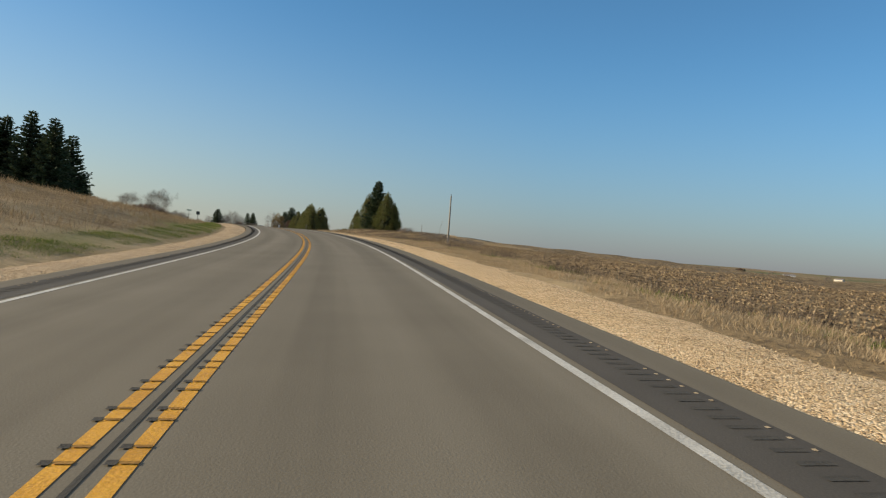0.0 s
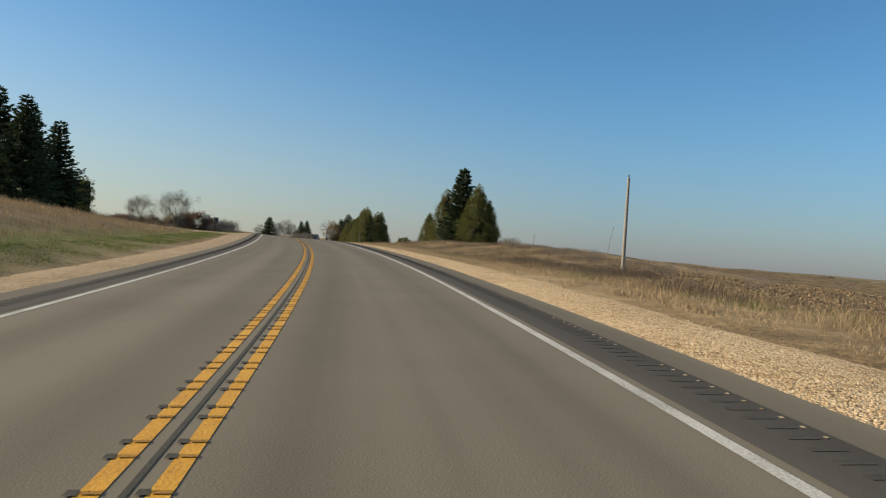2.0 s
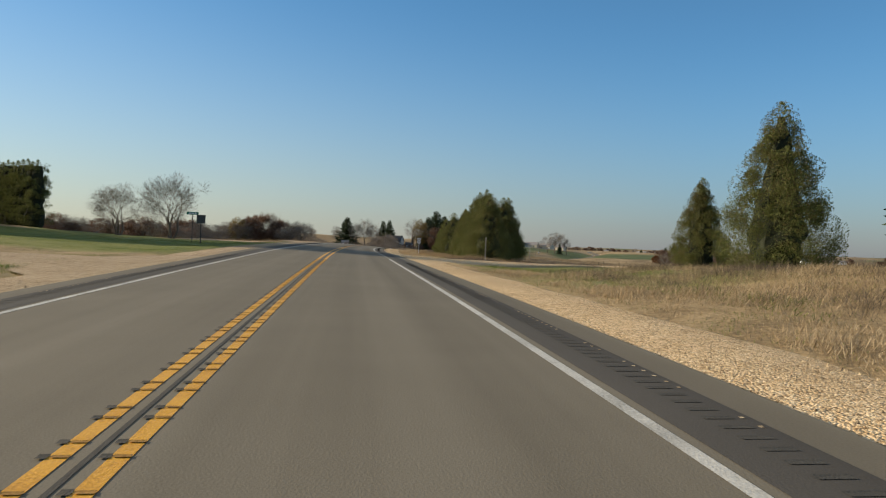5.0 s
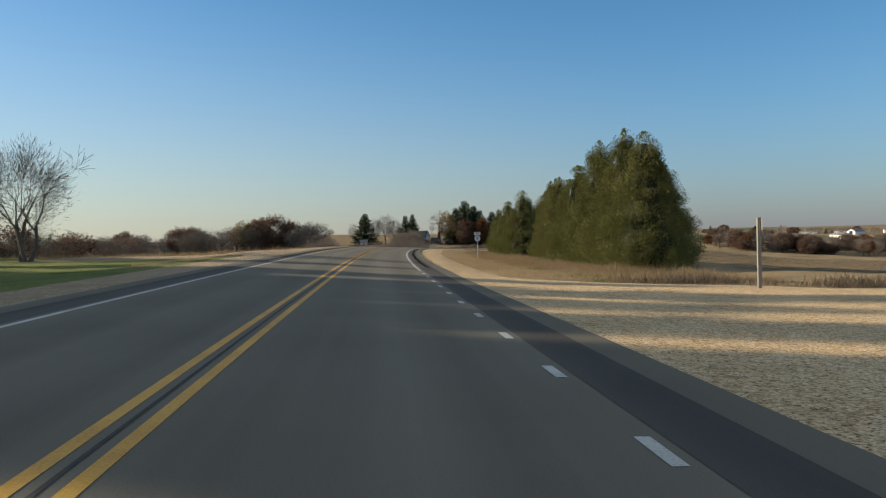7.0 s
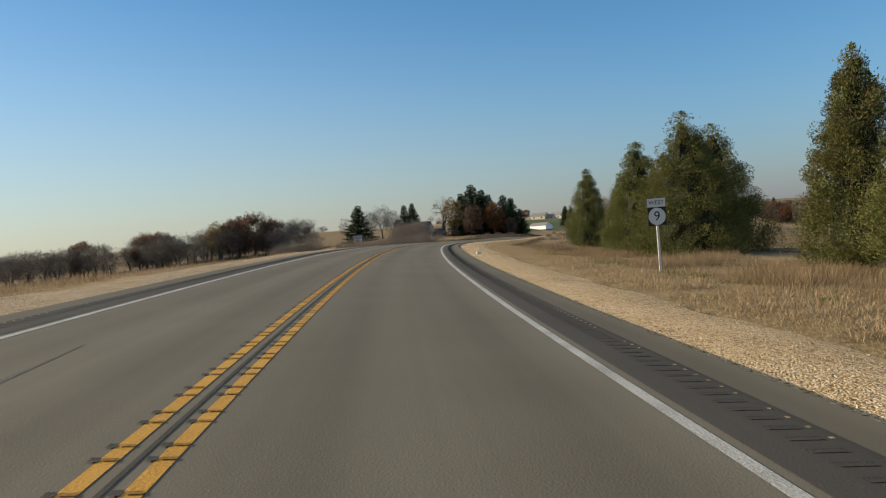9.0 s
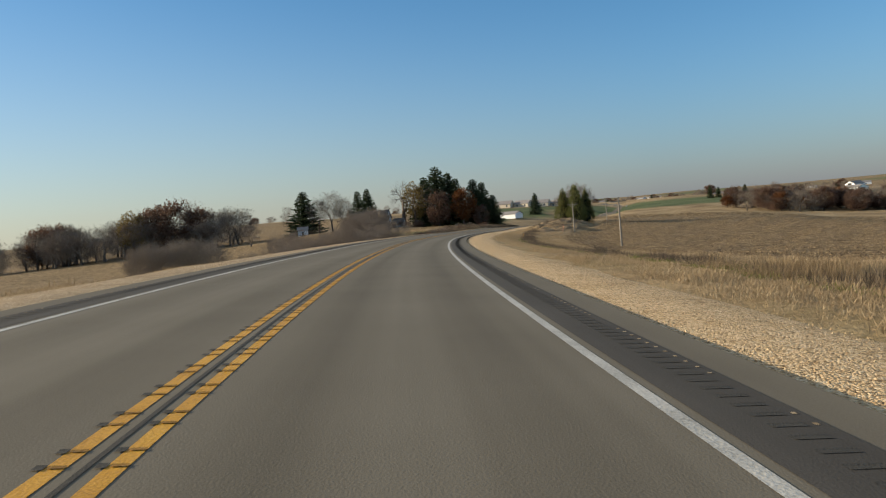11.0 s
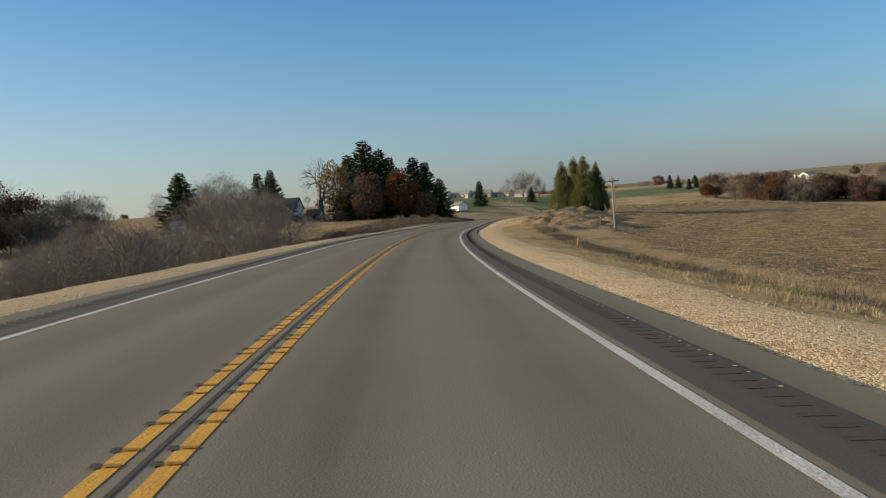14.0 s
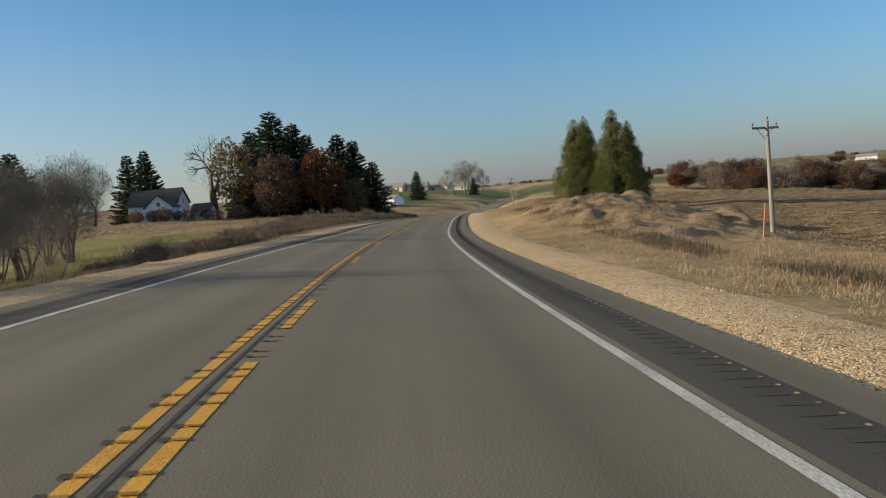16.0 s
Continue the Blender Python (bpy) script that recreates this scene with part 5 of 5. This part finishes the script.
def residue():
    """Broken corn stalks on the tilled fields: stubble standing in rows, stalks and clods lying between them."""
    r = rng(77)
    S = np.concatenate([r.uniform(0, 130, 170000), r.uniform(290, 520, 130000)])
    D = np.concatenate([11 + 100 * r.uniform(size=170000) ** 1.6, 17 + 95 * r.uniform(size=130000) ** 1.5])
    inrow = r.uniform(size=len(S)) < 0.6
    D = np.where(inrow, np.round(D / 0.9) * 0.9 + 0.12 * r.normal(size=len(D)), D)
    keep = np.where(S < 200, D > np.interp(S, [0, 80, 112, 126, 134], [11, 12, 14, 19, 24]), D > np.interp(S, FIELD_S, FIELD_D))
    keep &= lumps(S, D, 3.1, 6.0) + 0.6 * lumps(S, D, 1.2, 2.0) > -1.5 + 0.8 * r.normal(size=len(S))
    S, D, inrow = S[keep], D[keep], inrow[keep]
    xy = on_road(S, D)[:, :2]
    at = np.concatenate([xy, land_z(xy[:, 0], xy[:, 1])[:, None] + 0.0], 1)
    up = np.where(inrow, 0.55, 0.12)[:, None]
    way = r.normal(size=at.shape) * np.array([1, 1, 0.2]) + np.array([0, 0, 1.0]) * up
    lo = r.uniform(0.06, 0.17, len(at)) * (0.8 + 0.006 * D)
    mb = Mesh()
    mb.quads(sprays(r, at, way, lo, lo * 0.17))
    return tagged(mb.build("corn_residue", STALK), "broken pale corn stalks scattered over the tilled field", "crop residue", kind="stuff")


def clods():
    """Turned lumps of dark soil along the rows of the tilled fields."""
    r = rng(79)
    S = np.concatenate([r.uniform(0, 130, 30000), r.uniform(290, 520, 38000)])
    D = np.concatenate([11.5 + 60 * r.uniform(size=30000) ** 1.4, 18 + 85 * r.uniform(size=38000) ** 1.4])
    D = np.round(D / 0.9) * 0.9 + 0.45 + 0.17 * r.normal(size=len(D))
    keep = np.where(S < 200, D > 1.2 + np.interp(S, [0, 80, 112, 126, 134], [11, 12, 14, 19, 24]), D > 1 + np.interp(S, FIELD_S, FIELD_D))
    c = on_road(S[keep], D[keep])
    n = len(c)
    c[:, 2] = land_z(c[:, 0], c[:, 1])
    size = r.uniform(0.04, 0.1, n)
    an = r.uniform(0, 6.28, (n, 1)) + np.array([[0, 1.57, 3.14, 4.71]])
    rad = size[:, None] * r.uniform(0.8, 1.8, (n, 4))
    base = np.stack([c[:, None, 0] + rad * np.cos(an), c[:, None, 1] + rad * np.sin(an), np.broadcast_to(c[:, None, 2] - 0.05, (n, 4))], -1)
    top = c + np.stack([0.04 * r.normal(size=n), 0.04 * r.normal(size=n), size * 0.8], 1)
    i = np.arange(n)[:, None] * 5
    mb = Mesh()
    mb.add(np.concatenate([base, top[:, None]], 1).reshape(-1, 3), np.concatenate([i + np.array([[k, (k + 1) % 4, 4]]) for k in range(4)]))
    return tagged(mb.build("soil_clods", SOIL), "dark turned soil clods in rows over the tilled field", "soil", kind="stuff")


def cut_bank():
    """The eroded cut bank below the cedars: lumpy bare earth with gullies, over the land."""
    s, d = np.arange(452, 520, 0.4), np.arange(10.6, 25, 0.35)
    Sg, Dg = np.meshgrid(s, d, indexing="ij")
    P = on_road(Sg.ravel(), Dg.ravel())
    x, y = P[:, 0], P[:, 1]
    env = np.clip((Sg - 453) / 9, 0, 1) * np.clip((519 - Sg) / 12, 0, 1) * np.clip((Dg - 11.2) / 2.2, 0, 1) * np.clip((24.5 - Dg) / 3, 0, 1)
    env = env.ravel()
    wx, wy = x + 0.5 * lumps(x, y, 0.7, 9.0), y + 0.5 * lumps(x, y, 0.8, 5.0)
    rough = 0.34 * np.abs(lumps(wx, wy * 0.6, 1.3, 4.0)) + 0.2 * lumps(wx * 0.7, wy, 3.1, 8.0) - 0.24 * np.abs(lumps(wx, wy, 0.75, 1.0)) + 0.09 * lumps(wx, wy, 0.27, 3.0)
    P[:, 2] = land_z(x, y) - 0.14 + env * (0.18 + 0.9 * rough)
    i = np.arange(Sg.size).reshape(Sg.shape)
    mb = Mesh()
    mb.add(P, np.stack([i[:-1, :-1], i[:-1, 1:], i[1:, 1:], i[1:, :-1]], -1).reshape(-1, 4)[:, ::-1])
    return tagged(mb.build("cut_bank", BANK_SOIL, None, True), "eroded bank of dry brown earth below the cedars", "bank", kind="structure")


clods()
cut_bank()
residue()


def pebbles():
    """Loose limestone over the gravel shoulders, as small six-sided stones."""
    r = rng(78)
    n = 40000
    s = r.uniform(0, 470, n)
    side = np.where(r.uniform(size=n) < 0.75, 1, -1)
    d = side * (5.1 + 2.6 * r.uniform(size=n))
    up = np.interp(np.abs(d), [5, 5.6, 7.0, 8.3], [-0.045, -0.05, -0.11, -0.36])
    c = on_road(s, d, up)
    z = r.uniform(0.006, 0.022, n)
    ok = ~((side > 0) & (s > 192) & (s < 232))
    c, z = c[ok], z[ok]
    n = len(c)
    an = r.uniform(0, 6.28, (n, 1)) + np.array([[0, 2.1, 4.2]])
    rad = z[:, None] * r.uniform(0.8, 1.6, (n, 3))
    base = np.stack([c[:, None, 0] + rad * np.cos(an), c[:, None, 1] + rad * np.sin(an), np.broadcast_to(c[:, None, 2] - 0.01, (n, 3))], -1)
    top = c + np.stack([0 * z, 0 * z, z], 1)
    mb = Mesh()
    V = np.concatenate([base, top[:, None]], 1).reshape(-1, 3)
    i = np.arange(n)[:, None] * 4
    F = np.concatenate([i + np.array([[0, 1, 3]]), i + np.array([[1, 2, 3]]), i + np.array([[2, 0, 3]])])
    mb.add(V, F)
    return tagged(mb.build("gravel_stones", STONE), "loose pale limestone stones on the gravel shoulder", "gravel", kind="stuff")


pebbles()


# ---------------------------------------------------------------- poles and signs
def utility_pole(x, y, h, arm=True, turn=0.0, label="weathered wooden utility pole with crossarm", lean=(0, 0)):
    ob = empty("utility_pole", label, "utility pole", "roadside utility poles", ground_pose(x, y, turn) @ pose(0, 0, 0, *lean))
    mb = Mesh()
    for k in range(5):
        a, b = k / 5, (k + 1) / 5
        mb.tube((0, 0, -0.3 + (h + 0.3) * a), (0, 0, -0.3 + (h + 0.3) * b), 0.135 - 0.045 * a, 0.135 - 0.045 * b, 12, 0, k == 4)
    part("pole", mb, POLE_WOOD, ob, smooth=False)
    pins = [-1.05, 0.05, 1.05] if arm else [0.0]
    if arm:
        mb = Mesh()
        mb.box((-1.2, 0.1, h - 0.42), (1.2, 0.2, h - 0.3))
        part("crossarm", mb, POLE_WOOD, ob)
        for q in (-1, 1):
            mb = Mesh()
            mb.tube((0, 0.13, h - 1.0), (q * 0.7, 0.15, h - 0.38), 0.018, 0.018, 5)
            part("brace", mb, STEEL, ob)
    for q in pins:
        mb = Mesh()
        z = h - 0.3 if arm and abs(q) > 0.2 else h
        mb.tube((q, 0.15 if arm and abs(q) > 0.2 else 0, z), (q, 0.15 if arm and abs(q) > 0.2 else 0, z + 0.1), 0.015, 0.015, 6)
        mb.tube((q, 0.15 if arm and abs(q) > 0.2 else 0, z + 0.08), (q, 0.15 if arm and abs(q) > 0.2 else 0, z + 0.15), 0.05, 0.06, 10, 0, True)
        mb.tube((q, 0.15 if arm and abs(q) > 0.2 else 0, z + 0.15), (q, 0.15 if arm and abs(q) > 0.2 else 0, z + 0.22), 0.045, 0.03, 10, 0, True)
        part("insulator", mb, PORCELAIN, ob)
    return ob


utility_pole(23.0, -56.4, 6.4, False, 0, "grey wooden utility pole without crossarm beside the field")
utility_pole(23.0, 80.6, 6.4, True, 5, "wooden utility pole with crossarm behind the cedars")
utility_pole(37.2, 208.4, 6.0, True, 15, "weathered wooden utility pole at the field edge")
utility_pole(51.2, 273.3, 6.1, True, 15, "weathered wooden utility pole with crossarm at the field edge")
utility_pole(78.6, 330.0, 6.4, True, 20, "weathered wooden utility pole beyond the cut bank")
utility_pole(103.0, 428.0, 8.0, True, 20, "weathered wooden utility pole beyond the cut bank")
utility_pole(140.8, 590.0, 9.0, False, 0, "wooden utility pole beside the far road")


def sheet(name, w, h, mat, parent, z, y, t=0.004, round_=False, label=""):
    mb = Mesh()
    if round_:
        mb.tube((0, y, z), (0, y - t, z), w / 2, w / 2, 40, 0, True)
    else:
        mb.box((-w / 2, y - t, z - h / 2), (w / 2, y, z + h / 2))
    return part(name, mb, mat, parent, label)


def lettering(text, size, mat, parent, z, y, name="lettering"):
    cu = bpy.data.curves.new(name, "FONT")
    cu.body, cu.size, cu.align_x, cu.align_y, cu.extrude = text, size, "CENTER", "CENTER", 0.001
    tmp = new(name, cu)
    me = bpy.data.meshes.new_from_object(tmp.evaluated_get(bpy.context.evaluated_depsgraph_get()))
    bpy.data.objects.remove(tmp)
    me.materials.clear()
    me.materials.append(mat)
    ob = new(name, me)
    ob.parent = parent
    ob.matrix_basis = pose(0, y, z, 90, 0, 0)
    return ob


route = empty("route_sign", "black and white highway route marker on a steel post", "road sign", "", ground_pose(10.6, 93.3, -3))
mb = Mesh()
mb.box((-0.04, -0.02, -0.4), (0.04, 0.02, 2.3))
part("post", mb, SIGN_WHITE, route, "pale painted steel post")
plate = sheet("route_plate", 0.64, 0.64, SIGN_BLACK, route, 2.02, -0.024, label="black square plate")
disc = sheet("disc", 0.6, 0.6, SIGN_WHITE, plate, 2.02, -0.030, 0.004, True, "white round field")
lettering("9", 0.46, SIGN_BLACK, plate, 2.02, -0.0365)
plate2 = sheet("direction_plate", 0.64, 0.3, SIGN_WHITE, route, 2.5, -0.024, label="white direction plate")
lettering("WEST", 0.21, SIGN_BLACK, plate2, 2.5, -0.031)
mb = Mesh()
mb.box((-0.03, -0.02, 2.28), (0.03, 0.016, 2.66))
part("post_extension", mb, STEEL, route)

street = empty("street_sign", "green street name blade on a dark post in the lawn", "road sign", "", ground_pose(-14.7, 44.8, 6))
mb = Mesh()
mb.tube((0, 0, -0.3), (0, 0, 2.67), 0.045, 0.04, 8, 0, True)
part("post", mb, SIGN_DARK, street)
blade = sheet("name_blade", 1.1, 0.26, SIGN_GREEN, street, 2.8, 0.0, 0.006, label="green name blade")
for q in (-0.28, 0.0, 0.28):
    mb = Mesh()
    mb.box((q - 0.11, -0.0085, 2.75), (q + 0.11, -0.0065, 2.85))
    part("bar", mb, SIGN_WHITE, blade)
stop = empty("road_sign", "dark back of a square road sign on a wooden post", "road sign", "", ground_pose(-12.3, 37.5, 8))
mb = Mesh()
mb.box((-0.05, -0.05, -0.3), (0.05, 0.05, 1.9))
part("post", mb, SIGN_DARK, stop)
sheet("sign_panel", 0.76, 0.76, SIGN_DARK, stop, 2.15, -0.052, 0.006)

guard = empty("sign_post", "square weathered wooden post with a small plate seen edge-on", "post", "", pose(13.8, 40.8, 1.05, 0, 0, 82))
mb = Mesh()
mb.box((-0.055, -0.055, -0.9), (0.055, 0.055, 1.75))
part("post", mb, POLE_WOOD, guard)
mb = Mesh()
mb.box((-0.16, -0.065, 1.35), (0.16, -0.059, 1.72))
part("sign_panel", mb, STEEL, guard, "bare metal back of the plate")


def marker(x, y, h, mat, label, lean=0, thick=0.035):
    ob = empty("marker_post", label, "marker post", "roadside marker posts", ground_pose(x, y) @ pose(0, 0, 0, 0, lean, 0))
    mb = Mesh()
    mb.tube((0, 0, -0.2), (0, 0, h), thick, thick * 0.86, 8, 0, True)
    part("stake", mb, mat, ob)
    mb = Mesh()
    mb.tube((0, 0, h - 0.25), (0, 0, h - 0.05), thick * 1.2, thick * 1.2, 8, 0, True)
    part("band", mb, POLE_WOOD, ob)
    return ob


marker(47.7, 270.0, 1.8, ORANGE_PLASTIC, "leaning orange marker stake beside the pole", 8)
marker(31.8, 238.8, 1.0, YELLOW, "leaning yellow marker stake in the dry grass", 12)
marker(21.3, -57.0, 3.0, POLE_WOOD, "thin pale guy-wire guard leaning to the pole", 11, 0.016)
marker(28.5, -20.0, 1.6, POLE_WOOD, "thin dark stake on the weedy ridge")
for s, d in [(505, 8.6), (560, 8.6)]:
    p = on_road(s, d)
    marker(p[0], p[1], 1.6, POLE_WOOD, "short delineator post at the road's edge")


def litter(x, y, w, turn):
    """A crumpled paper cup box lying on the gravel."""
    ob = empty("litter", "crumpled pale paper litter on the gravel", "litter", "roadside litter")
    s, d = road_place([x], [y])
    up = float(np.interp(abs(d[0]), [5, 5.6, 7.0, 8.3], [-0.045, -0.05, -0.11, -0.36]))
    p = on_road(s[0], d[0], up)
    ob.matrix_basis = pose(p[0], p[1], p[2] + 0.01, 0, 0, turn)
    mb = Mesh()
    mb.add([(-w, -0.06, 0), (w, -0.07, 0), (w * 0.9, 0.08, 0), (-w * 1.1, 0.06, 0), (-w * 0.8, -0.03, 0.09), (w * 0.7, -0.05, 0.12), (w * 0.8, 0.05, 0.07), (-w * 0.9, 0.04, 0.11)],
           [(0, 1, 5, 4), (1, 2, 6, 5), (2, 3, 7, 6), (3, 0, 4, 7), (4, 5, 6, 7), (3, 2, 1, 0)])
    part("paper", mb, SIGN_WHITE, ob)
    return ob


litter(6.5, 112.5, 0.16, 20)
litter(34.1, 258.5, 0.14, 70)
litter(12.4, 107.0, 0.08, 120)


def round_sign(x, y, h, turn, label):
    ob = empty("road_sign", label, "road sign", "far road signs", ground_pose(x, y, turn))
    mb = Mesh()
    mb.tube((0, 0, -0.3), (0, 0, h), 0.05, 0.05, 7, 0, True)
    part("post", mb, POLE_WOOD, ob)
    sheet("sign_panel", 1.0, 1.0, SIGN_WHITE, ob, h - 0.4, -0.055, 0.01, True)
    return ob


round_sign(139.5, 586, 2.8, 20, "pale round sign beside the far road")
round_sign(190.5, 606, 2.6, 20, "pale round sign beside the far road bend")


# ---------------------------------------------------------------- buildings
def gable_house(name, x, y, turn, w, d, wall_h, roof_h, wall_mat, roof_mat, label, category="house", windows=(), group="", over=0.35):
    """Ridge along the local x axis; windows: (face, along, height, width, tall)."""
    ob = empty(name, label, category, group, ground_pose(x, y, turn, 0.15))
    mb = Mesh()
    mb.add([(-w / 2, -d / 2, 0), (w / 2, -d / 2, 0), (w / 2, d / 2, 0), (-w / 2, d / 2, 0), (-w / 2, -d / 2, wall_h), (w / 2, -d / 2, wall_h), (w / 2, d / 2, wall_h), (-w / 2, d / 2, wall_h),
            (-w / 2, 0, wall_h + roof_h), (w / 2, 0, wall_h + roof_h)],
           [(0, 1, 5, 4), (2, 3, 7, 6), (1, 2, 6, 9, 5), (3, 0, 4, 8, 7), (3, 2, 1, 0)])
    part("wall", mb, wall_mat, ob)
    mb = Mesh()
    sl = roof_h / (d / 2)
    for q in (-1, 1):
        lo = (q * (d / 2 + over), wall_h - sl * over)
        mb.add([(-w / 2 - over, lo[0], lo[1]), (w / 2 + over, lo[0], lo[1]), (w / 2 + over, 0, wall_h + roof_h), (-w / 2 - over, 0, wall_h + roof_h),
                (-w / 2 - over, lo[0], lo[1] + 0.16), (w / 2 + over, lo[0], lo[1] + 0.16), (w / 2 + over, 0, wall_h + roof_h + 0.18), (-w / 2 - over, 0, wall_h + roof_h + 0.18)],
               [(0, 1, 2, 3), (7, 6, 5, 4), (0, 4, 5, 1), (1, 5, 6, 2), (3, 7, 4, 0)])
    part("roof", mb, roof_mat, ob)
    for face, a, z, ww, hh in windows:
        win = Mesh()
        trim = Mesh()
        if face in "fb":
            yy = -d / 2 if face == "f" else d / 2
            k = -1 if face == "f" else 1
            win.box((a - ww / 2, min(yy, yy + k * 0.02), z - hh / 2), (a + ww / 2, max(yy, yy + k * 0.02), z + hh / 2))
            for lo, hi in (((a - ww / 2 - 0.1, z - hh / 2 - 0.1), (a + ww / 2 + 0.1, z - hh / 2)), ((a - ww / 2 - 0.1, z + hh / 2), (a + ww / 2 + 0.1, z + hh / 2 + 0.1)),
                           ((a - ww / 2 - 0.1, z - hh / 2), (a - ww / 2, z + hh / 2)), ((a + ww / 2, z - hh / 2), (a + ww / 2 + 0.1, z + hh / 2))):
                trim.box((lo[0], min(yy, yy + k * 0.05), lo[1]), (hi[0], max(yy, yy + k * 0.05), hi[1]))
        else:
            xx = -w / 2 if face == "l" else w / 2
            k = -1 if face == "l" else 1
            win.box((min(xx, xx + k * 0.02), a - ww / 2, z - hh / 2), (max(xx, xx + k * 0.02), a + ww / 2, z + hh / 2))
            for lo, hi in (((a - ww / 2 - 0.1, z - hh / 2 - 0.1), (a + ww / 2 + 0.1, z - hh / 2)), ((a - ww / 2 - 0.1, z + hh / 2), (a + ww / 2 + 0.1, z + hh / 2 + 0.1)),
                           ((a - ww / 2 - 0.1, z - hh / 2), (a - ww / 2, z + hh / 2)), ((a + ww / 2, z - hh / 2), (a + ww / 2 + 0.1, z + hh / 2))):
                trim.box((min(xx, xx + k * 0.05), lo[0], lo[1]), (max(xx, xx + k * 0.05), hi[0], hi[1]))
        fr = part("window", trim, SIDING, ob)
        part("pane", win, GLASS, fr)
    return ob


gable_house("farmhouse", 15.5, 409, -18, 10, 7.5, 3.9, 2.9, SIDING, ROOFING, "white farmhouse with dark gabled roof",
            windows=[("f", -3.2, 1.7, 0.9, 1.4), ("f", 3.2, 1.7, 0.9, 1.4), ("r", 0, 1.7, 0.9, 1.4), ("r", 0, 4.4, 0.8, 1.1), ("l", 0, 1.7, 0.9, 1.4)])
gable_house("farmhouse_wing", 16.2, 403.8, 72, 4.0, 5.2, 3.3, 2.2, SIDING, ROOFING, "white gabled front wing of the farmhouse", windows=[("l", 0, 1.7, 0.9, 1.4), ("l", 0, 3.7, 0.7, 0.8)])
gable_house("shed", 24.2, 406, -18, 3.6, 4, 2.2, 1.2, SIDING, ROOFING, "small white shed beside the farmhouse", "shed", windows=[("f", 0, 1.2, 0.7, 0.8)])
gable_house("outbuilding", -12, 404, 0, 3.5, 3.5, 2.6, 1.0, SIDING, GREY_ROOF, "small white outbuilding behind bare trees", "shed", windows=[("f", 0, 1.3, 0.8, 1.2)])
gable_house("barn", 99, 551, -50, 13, 7, 2.6, 1.5, BARN_METAL, GREY_ROOF, "low white metal shed below the green hill", "barn", windows=[("l", 0, 1.4, 3.0, 2.4)])
for x, y, t in [(131, 712, -36), (145, 707, -44), (158, 702, -30), (172, 699, -48), (186, 705, -38)]:
    gable_house("hill_house", x, y, t, 13, 8, 3.0, 2.4, TAN_SIDING, GREY_ROOF, "beige house in a row on the hilltop", "house", [("f", -3.5, 1.6, 1.4, 1.3), ("f", 3.5, 1.6, 1.4, 1.3), ("l", 0, 1.6, 1.2, 1.2)], "hilltop houses")
gable_house("barn", 487, 788, 20, 15, 10, 3.6, 2.6, BARN_METAL, GREY_ROOF, "distant white barn among bare trees", "barn", windows=[("l", 0, 2.2, 4.0, 4.2)])
gable_house("barn", 380, 640, 80, 26, 8, 3, 1.5, BARN_METAL, GREY_ROOF, "long low white shed in the valley", "barn", windows=[("l", 0, 1.4, 2.5, 2.2)])
for k in range(14):
    x, y = 380 + 800 * r1.uniform(), 900 + 700 * r1.uniform()
    gable_house("far_building", x, y, r1.uniform(-65, -25), r1.uniform(12, 28), r1.uniform(8, 13), r1.uniform(3, 5), r1.uniform(1.5, 3), [SIDING, TAN_SIDING, BARN_METAL][k % 3], GREY_ROOF,
                "pale building far across the valley", "house", [("f", 0, 1.6, 2.0, 1.6)], "far buildings")
